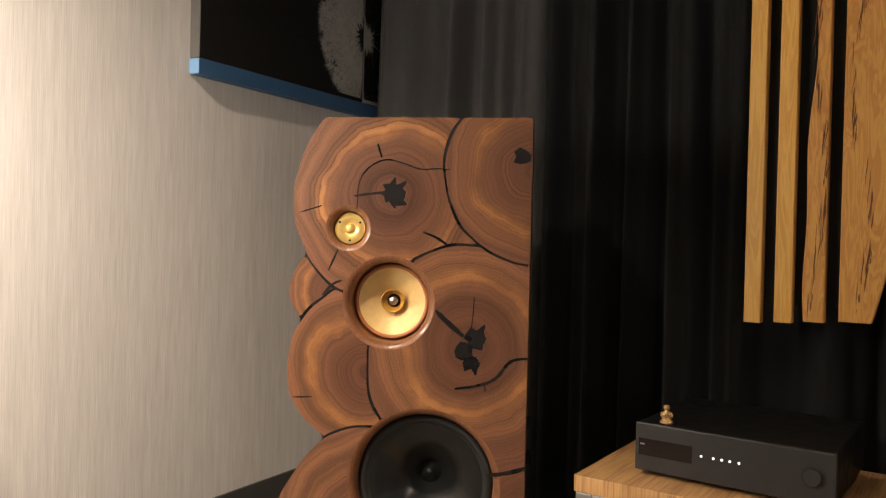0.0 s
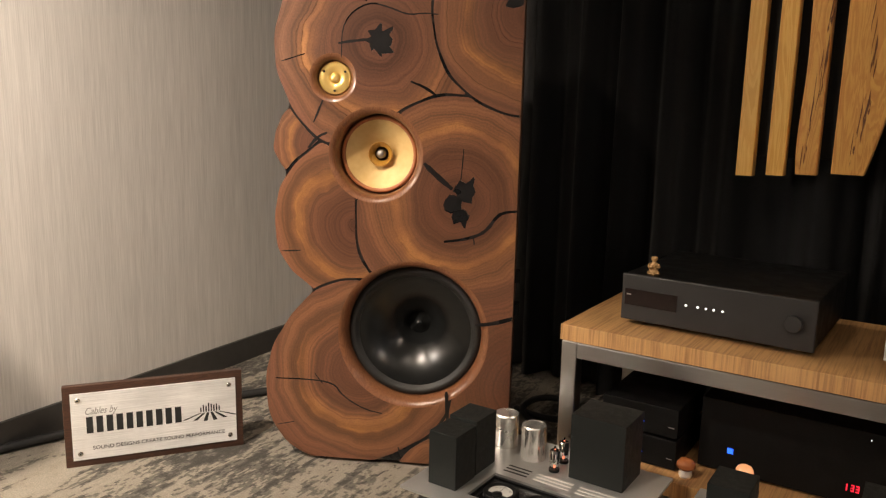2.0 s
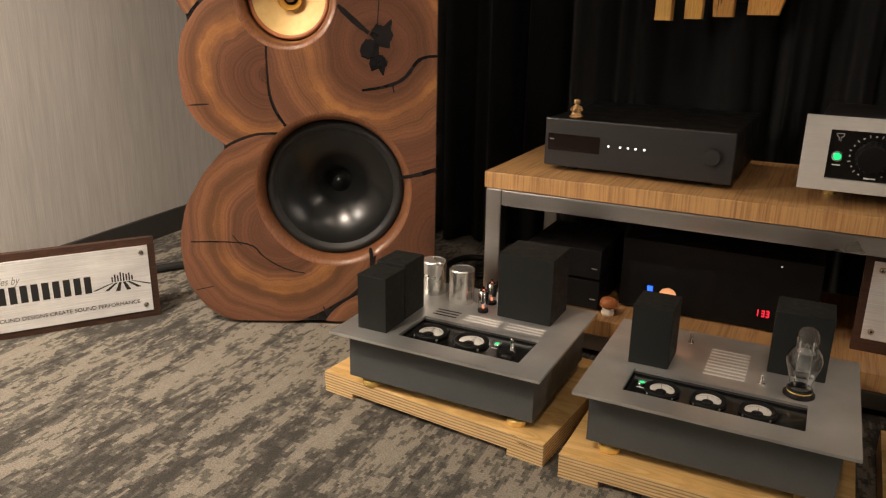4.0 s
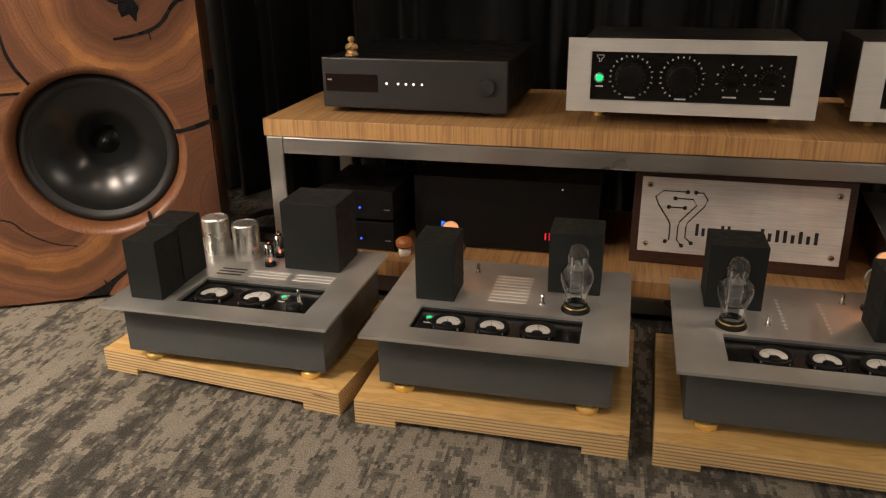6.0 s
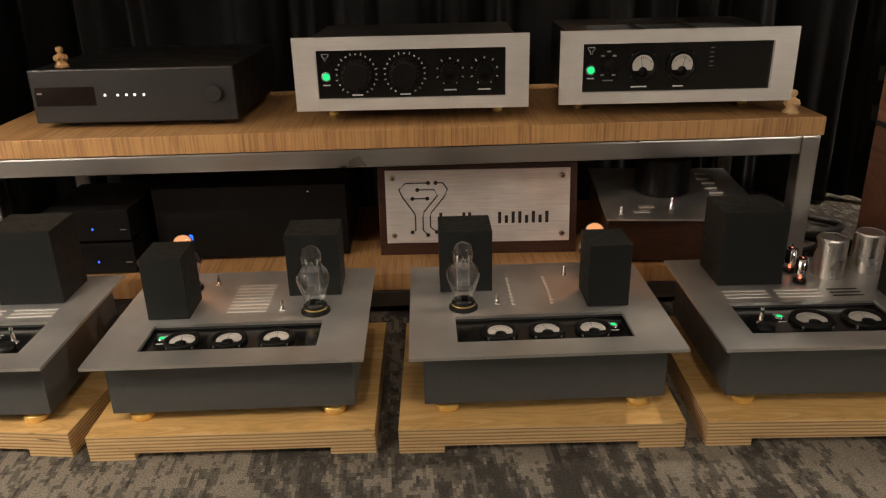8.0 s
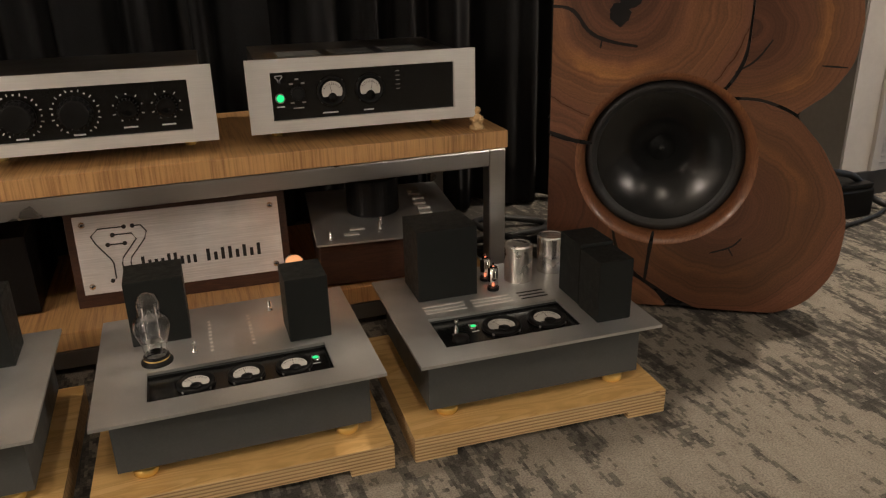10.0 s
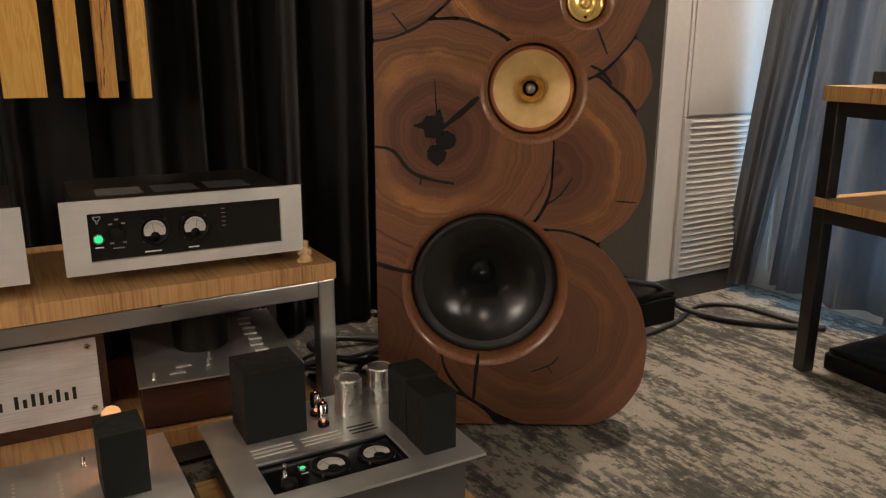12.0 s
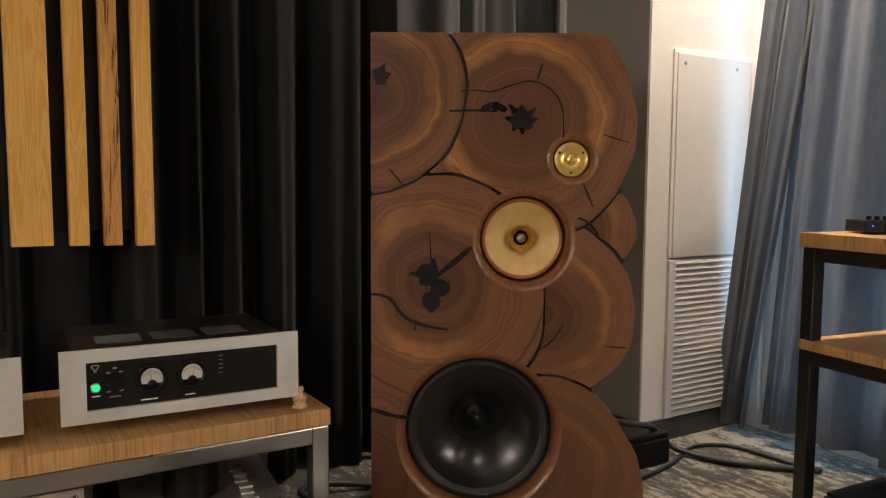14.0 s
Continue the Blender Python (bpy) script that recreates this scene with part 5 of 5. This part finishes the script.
def power_amp(s, m, label):
    """Inner amplifier; s = 1 has its small block at the left, -1 is the mirror image."""
    w, d = 0.404, 0.331

    def X(x):
        return x if s > 0 else w - x

    def bx(x0, x1, *rest):
        return box(min(X(x0), X(x1)), max(X(x0), X(x1)), *rest)

    wx = sorted((X(0.068), X(0.332)))
    a = amp_case("valve_power_amplifier", m, label, w, d, (wx[0], wx[1], 0.044, 0.128), "power amplifiers")
    part("transformer_cover", bx(0.052, 0.118, 0.146, 0.222, 0.119, 0.224, 0.0015), BLOCK, a, "textured black transformer cover")
    part("transformer_cover", bx(0.265, 0.353, 0.219, 0.298, 0.119, 0.228, 0.0015), BLOCK, a, "textured black transformer cover")
    valve(X(0.317), 0.160, 0.119, a, False)
    valve(X(0.086), 0.262, 0.119, a, True, 0.89)
    slots(min(X(0.172), X(0.236)), max(X(0.172), X(0.236)), [0.166 + i * 0.0128 for i in range(9)], a, lit=s)
    post(X(0.134), 0.275, a)
    post(X(0.262), 0.168, a)
    for mx in (0.122, 0.193, 0.265):
        flat_meter(X(mx), 0.086, 0.0275, a)
    flat_led(X(0.088), 0.096, a)
    return a


def driver_amp(s, m, label):
    """Outer amplifier; s = 1 has its two tall covers at the left, -1 is the mirror image."""
    w, d = 0.406, 0.331

    def X(x):
        return x if s > 0 else w - x

    def bx(x0, x1, *rest):
        return box(min(X(x0), X(x1)), max(X(x0), X(x1)), *rest)

    wx = sorted((X(0.118), X(0.352)))
    a = amp_case("valve_driver_amplifier", m, label, w, d, (wx[0], wx[1], 0.046, 0.148), "driver amplifiers")
    part("transformer_cover", bx(0.036, 0.096, 0.040, 0.108, 0.119, 0.224, 0.0015), BLOCK, a, "textured black transformer cover")
    part("transformer_cover", bx(0.032, 0.094, 0.114, 0.188, 0.119, 0.228, 0.0015), BLOCK, a, "textured black transformer cover")
    part("transformer_cover", bx(0.240, 0.348, 0.215, 0.310, 0.119, 0.248, 0.0015), BLOCK, a, "large textured black transformer cover")
    for cx, cy in ((0.146, 0.252), (0.072, 0.272)):
        part("capacitor_can", lathe([(0, 0.119), (0.0255, 0.119), (0.0255, 0.1865), (0.0235, 0.1895), (0.021, 0.1895), (0.020, 0.1885), (0, 0.1885)], 40, Matrix.Translation((X(cx), cy, 0)), smooth=False), CAN, a, "polished metal capacitor can")
    small_valve(X(0.207), 0.222, 0.119, a)
    small_valve(X(0.205), 0.268, 0.119, a)
    for x0, x1 in ((0.125, 0.175), (0.190, 0.262), (0.276, 0.348)):
        slots(min(X(x0), X(x1)), max(X(x0), X(x1)), (0.168, 0.180, 0.192), a, lit=1 if x0 > 0.18 else 0)
    for mx in (0.158, 0.240):
        flat_meter(X(mx), 0.099, 0.0325, a)
    flat_led(X(0.285), 0.112, a)
    part("toggle_switch", lathe([(0, 0.104), (0.007, 0.104), (0.007, 0.109), (0.0035, 0.110), (0.0025, 0.130), (0.0032, 0.134), (0, 0.135)], 16, Matrix.Translation((X(0.318), 0.100, 0))), CHROME, a)
    part("selector_knob", lathe([(0, 0.104), (0.014, 0.104), (0.013, 0.116), (0, 0.117)], 28, Matrix.Translation((X(0.318), 0.078, 0))), BLACK, a)
    return a


def plinth(x0, y0, turn, w, d, label):
    p = thing("plywood_board", pose(x0, y0, 0, 0, 0, turn), label, "plinth", "plywood boards")
    part("deck", box(0, w, 0, d, 0.0125, 0.043, 0.0008), PLY, p, "birch plywood deck")
    for a in (0.0, w - 0.068):
        part("runner", box(a, a + 0.068, 0.0005, d - 0.0005, 0.0, 0.0123, 0.0008), PLY, p)
    return p


plinth(-0.600, 1.262, -6.0, 0.474, 0.345, "thick birch plywood plinth under the amplifier on the carpet")
plinth(-0.098, 1.200, -0.6, 0.429, 0.345, "thick birch plywood plinth under the amplifier on the carpet")
plinth(0.366, 1.191, -1.2, 0.427, 0.345, "thick birch plywood plinth under the amplifier on the carpet")
plinth(0.825, 1.182, -2.0, 0.434, 0.345, "thick birch plywood plinth under the amplifier on the carpet")
driver_amp(1, pose(-0.545, 1.205, 0.043, 0, 0, -0.4), "valve driver amplifier with black transformer covers and two meters")
power_amp(1, pose(-0.083, 1.196, 0.043), "single-ended valve power amplifier with three sunk meters")
power_amp(-1, pose(0.386, 1.191, 0.043), "single-ended valve power amplifier with three sunk meters, mirrored")
driver_amp(-1, pose(0.841, 1.186, 0.043, 0, 0, -1.4), "valve driver amplifier with black transformer covers, mirrored")

# ---- things on the lower shelf ----
SH = 0.0905
for i in range(2):
    d = thing("black_converter", pose(-0.352, 1.705, SH + i * 0.071), "small stacked black device with a blue light", "audio device", "stacked black devices")
    part("case", box(0, 0.17, 0.004, 0.2, 0.004, 0.068, 0.003), BLACK, d)
    part("front", box(0, 0.17, 0.0, 0.0036, 0.004, 0.068, 0.001), BLACK, d)
    part("marking", box(0.150, 0.163, -0.0006, 0.0, 0.026, 0.028), GREY_INK, d)
    part("blue_lamp", disc_front(0.095, 0.029, -0.0014, 0.0, 0.0022, 12), BLUE, d, "lit blue lamp")
    for fx in (0.03, 0.14):
        part("foot", rod(fx, 0.1, 0, 0.0038, 0.01, 14), RUBBER, d)
d = thing("black_power_conditioner", pose(-0.150, 1.765, SH), "wide black box with a red number display", "audio device")
part("case", box(0, 0.40, 0.004, 0.28, 0.006, 0.162, 0.003), BLACK, d)
part("front", box(0, 0.40, 0.0, 0.0036, 0.006, 0.162, 0.001), BLACK, d)
for k, x in enumerate((0.285, 0.297, 0.306)):
    bm = bmesh.new()
    if k:
        for z0, z1, x0, x1 in ((0.034, 0.036, 0, 0.006), (0.040, 0.042, 0, 0.006), (0.046, 0.048, 0, 0.006), (0.036, 0.046, 0.0045, 0.006)):
            box(x + x0, x + x1, -0.001, -0.0003, z0, z1, 0, bm)
    else:
        box(x + 0.004, x + 0.006, -0.001, -0.0003, 0.034, 0.048, 0, bm)
    part("digit_bar", bm, RED, d, "red display bars")
part("blue_lamp", box(0.060, 0.072, -0.001, -0.0003, 0.048, 0.060), BLUE, d, "lit blue square")
part("white_lamp", disc_front(0.322, 0.1475, -0.001, 0.0, 0.0012, 10), WHITE_LED, d)
for fx in (0.04, 0.36):
    part("foot", rod(fx, 0.1, 0, 0.0058, 0.012, 14), RUBBER, d)

mu = thing("mushroom_ornament", pose(-0.157, 1.70, SH), "small ceramic mushroom with brown cap and white stem", "ornament")
part("stem", lathe([(0, 0), (0.012, 0), (0.0145, 0.006), (0.0125, 0.016), (0.010, 0.024), (0, 0.026)], 24), MUSH_STEM, mu)
part("cap", lathe([(0, 0.020), (0.015, 0.019), (0.020, 0.024), (0.019, 0.033), (0.012, 0.040), (0, 0.043)], 28), MUSH_CAP, mu)

pa = thing("phono_amplifier", pose(0.775, 1.66, SH, 0, 0, -6), "dark walnut valve phono stage with an aluminium deck", "valve amplifier")
part("base", box(0.005, 0.315, 0.02, 0.36, 0.006, 0.098, 0.003), WALNUT, pa, "dark walnut base")
part("deck", box(0, 0.32, 0.0, 0.37, 0.099, 0.103, 0.001), ALU, pa, "aluminium deck plate")
part("transformer_can", rod(0.14, 0.19, 0.1035, 0.185, 0.058, 40, 0.003), BLACK, pa, "black round transformer can")
for k in range(8):
    part("toggle_tag", box(0.235 + 0.004 * (k % 2), 0.262 + 0.004 * (k % 2), 0.055 + k * 0.036, 0.067 + k * 0.036, 0.1035, 0.108, 0.001), PAPER, pa)
for k, x in enumerate((0.06, 0.075)):
    part("label_tag", box(x, x + 0.03, 0.04 + k * 0.03, 0.052 + k * 0.03, 0.1034, 0.1045), PAPER, pa)
for x, y in ((0.135, 0.055), (0.142, 0.085), (0.03, 0.02), (0.25, 0.02)):
    part("post", lathe([(0, 0.103), (0.005, 0.103), (0.005, 0.108), (0.003, 0.109), (0.003, 0.122), (0, 0.123)], 14, Matrix.Translation((x, y, 0))), CHROME, pa)
for fx in (0.04, 0.28):
    for fy in (0.05, 0.33):
        part("foot", rod(fx, fy, 0, 0.0058, 0.012, 14), RUBBER, pa)

# ---- rack beside the window ----
RX, RY = 2.362, 1.380
rk = thing("side_rack", pose(RX, RY, 0, 0, 0, -8), "narrow rack of bamboo shelves on a dark steel frame", "rack")
for x0, y0 in ((0.006, -0.036), (0.006, -0.45), (0.345, -0.26), (0.345, -0.45)):
    part("leg", box(x0, x0 + 0.036, y0, y0 + 0.036, 0, 0.702, 0.003), RACK_STEEL, rk)
for z0, z1 in ((0.704, 0.740), (0.440, 0.465)):
    part("shelf", box(-0.004 if z0 > 0.6 else 0.002, 0.385, -0.458, 0.004 if z0 > 0.6 else -0.002, z0, z1, 0.0012), BAMBOO_SIDE, rk, "striped bamboo shelf")
for y0 in (-0.036, -0.45):
    part("rail", box(0.0425, 0.3445, y0, y0 + 0.0355, 0.668, 0.7035, 0.003), RACK_STEEL, rk)
    part("rail", box(0.0425, 0.3445, y0, y0 + 0.0355, 0.404, 0.4395, 0.003), RACK_STEEL, rk)
for x0 in (0.006, 0.345):
    part("rail", box(x0, x0 + 0.0355, -0.4135, -0.0365, 0.668, 0.7035, 0.003), RACK_STEEL, rk)
    part("rail", box(x0, x0 + 0.0355, -0.4135, -0.0365, 0.404, 0.4395, 0.003), RACK_STEEL, rk)
da = thing("headphone_amplifier", pose(RX + 0.055, RY - 0.13, 0.740, 0, 0, -35), "small black device with blue lights on the rack", "audio device")
part("case", box(0, 0.16, 0.002, 0.11, 0.004, 0.034, 0.003), BLACK, da)
part("knob", disc_front(0.06, 0.02, -0.016, 0.002, 0.012, 28), BLACK, da)
for x in (0.018, 0.095):
    part("blue_lamp", disc_front(x, 0.022, 0.0005, 0.002, 0.0022, 10), BLUE, da, "lit blue lamp")
for x in (0.03, 0.05, 0.07, 0.09, 0.12):
    part("socket", rod(x, 0.05, 0.0345, 0.044, 0.006, 14), BLACK, da)
for fx in (0.02, 0.14):
    part("foot", rod(fx, 0.05, 0, 0.0038, 0.008, 12), RUBBER, da)
rc = solid("remote_control", box(0, 0.13, 0, 0.04, 0, 0.018, 0.007, segments=3), BLACK, pose(RX + 0.22, RY - 0.2, 0.465, 0, 0, 20), "black remote control lying on the rack shelf", "remote control")
eb = thing("floor_case", pose(2.415, 1.15, 0, 0, 0, -4), "flat black equipment case on the carpet", "case")
part("shell", box(0, 0.25, 0, 0.185, 0.0, 0.05, 0.012, segments=3), BLACK, eb)
part("lid", box(0.008, 0.242, 0.008, 0.177, 0.0505, 0.062, 0.005), BLACK, eb)

# ---- cables ----


def cable(points, r, label, mat=RUBBER):
    return solid("cable", sweep(points, r, 10, None, 3), mat, ORIGIN, label, "cable", "cables")


cable([(-1.66, 0.6, 0.012), (-1.62, 0.95, 0.012), (-1.57, 1.12, 0.014), (-1.50, 1.32, 0.014), (-1.42, 1.60, 0.014), (-1.25, 1.82, 0.014), (-1.0, 1.98, 0.02), (-0.9, 1.96, 0.12)], 0.0115, "thick black loudspeaker cable on the carpet")
cable([(1.72, 1.80, 0.30), (1.92, 1.77, 0.24), (2.18, 1.78, 0.155), (2.33, 1.83, 0.115), (2.42, 1.86, 0.03), (2.455, 1.79, 0.012), (2.50, 1.68, 0.012), (2.60, 1.575, 0.012), (2.69, 1.50, 0.012)], 0.0095, "thick black loudspeaker cable on the carpet")
cable([(2.05, 1.72, 0.008), (2.35, 1.76, 0.008), (2.518, 1.859, 0.008), (2.645, 1.81, 0.008), (2.665, 1.66, 0.008), (2.668, 1.56, 0.008)], 0.006, "thin black mains cable on the carpet")
bag = thing("cable_box", pose(2.20, 1.795, 0), "flat black box on the carpet behind the loudspeaker", "case")
part("shell", box(0, 0.17, 0, 0.135, 0, 0.082, 0.010, segments=3), BLACK, bag)
part("lid", box(0.004, 0.166, 0.004, 0.131, 0.0825, 0.098, 0.006), BLACK, bag)
cable([(1.22, 1.95, 0.01), (1.30, 1.86, 0.02), (1.36, 1.90, 0.05), (1.42, 1.88, 0.03), (1.62, 1.92, 0.012)], 0.007, "black cable beside the table")
cable([(-0.62, 2.05, 0.01), (-0.52, 1.98, 0.03), (-0.50, 1.92, 0.06), (-0.45, 1.95, 0.03), (-0.30, 2.0, 0.012)], 0.007, "black cable beside the table")
cable([(1.20, 2.02, 0.008), (1.32, 1.97, 0.03), (1.44, 2.0, 0.02), (1.50, 2.08, 0.008), (1.36, 2.12, 0.03), (1.24, 2.06, 0.05), (1.30, 1.93, 0.04), (1.46, 1.92, 0.008)], 0.009, "coiled black mains cable beside the table")
cable([(-0.72, 2.0, 0.008), (-0.60, 1.93, 0.03), (-0.49, 1.98, 0.03), (-0.52, 2.08, 0.02), (-0.66, 2.08, 0.04), (-0.70, 1.95, 0.03), (-0.56, 1.88, 0.008)], 0.009, "coiled black mains cable beside the table")
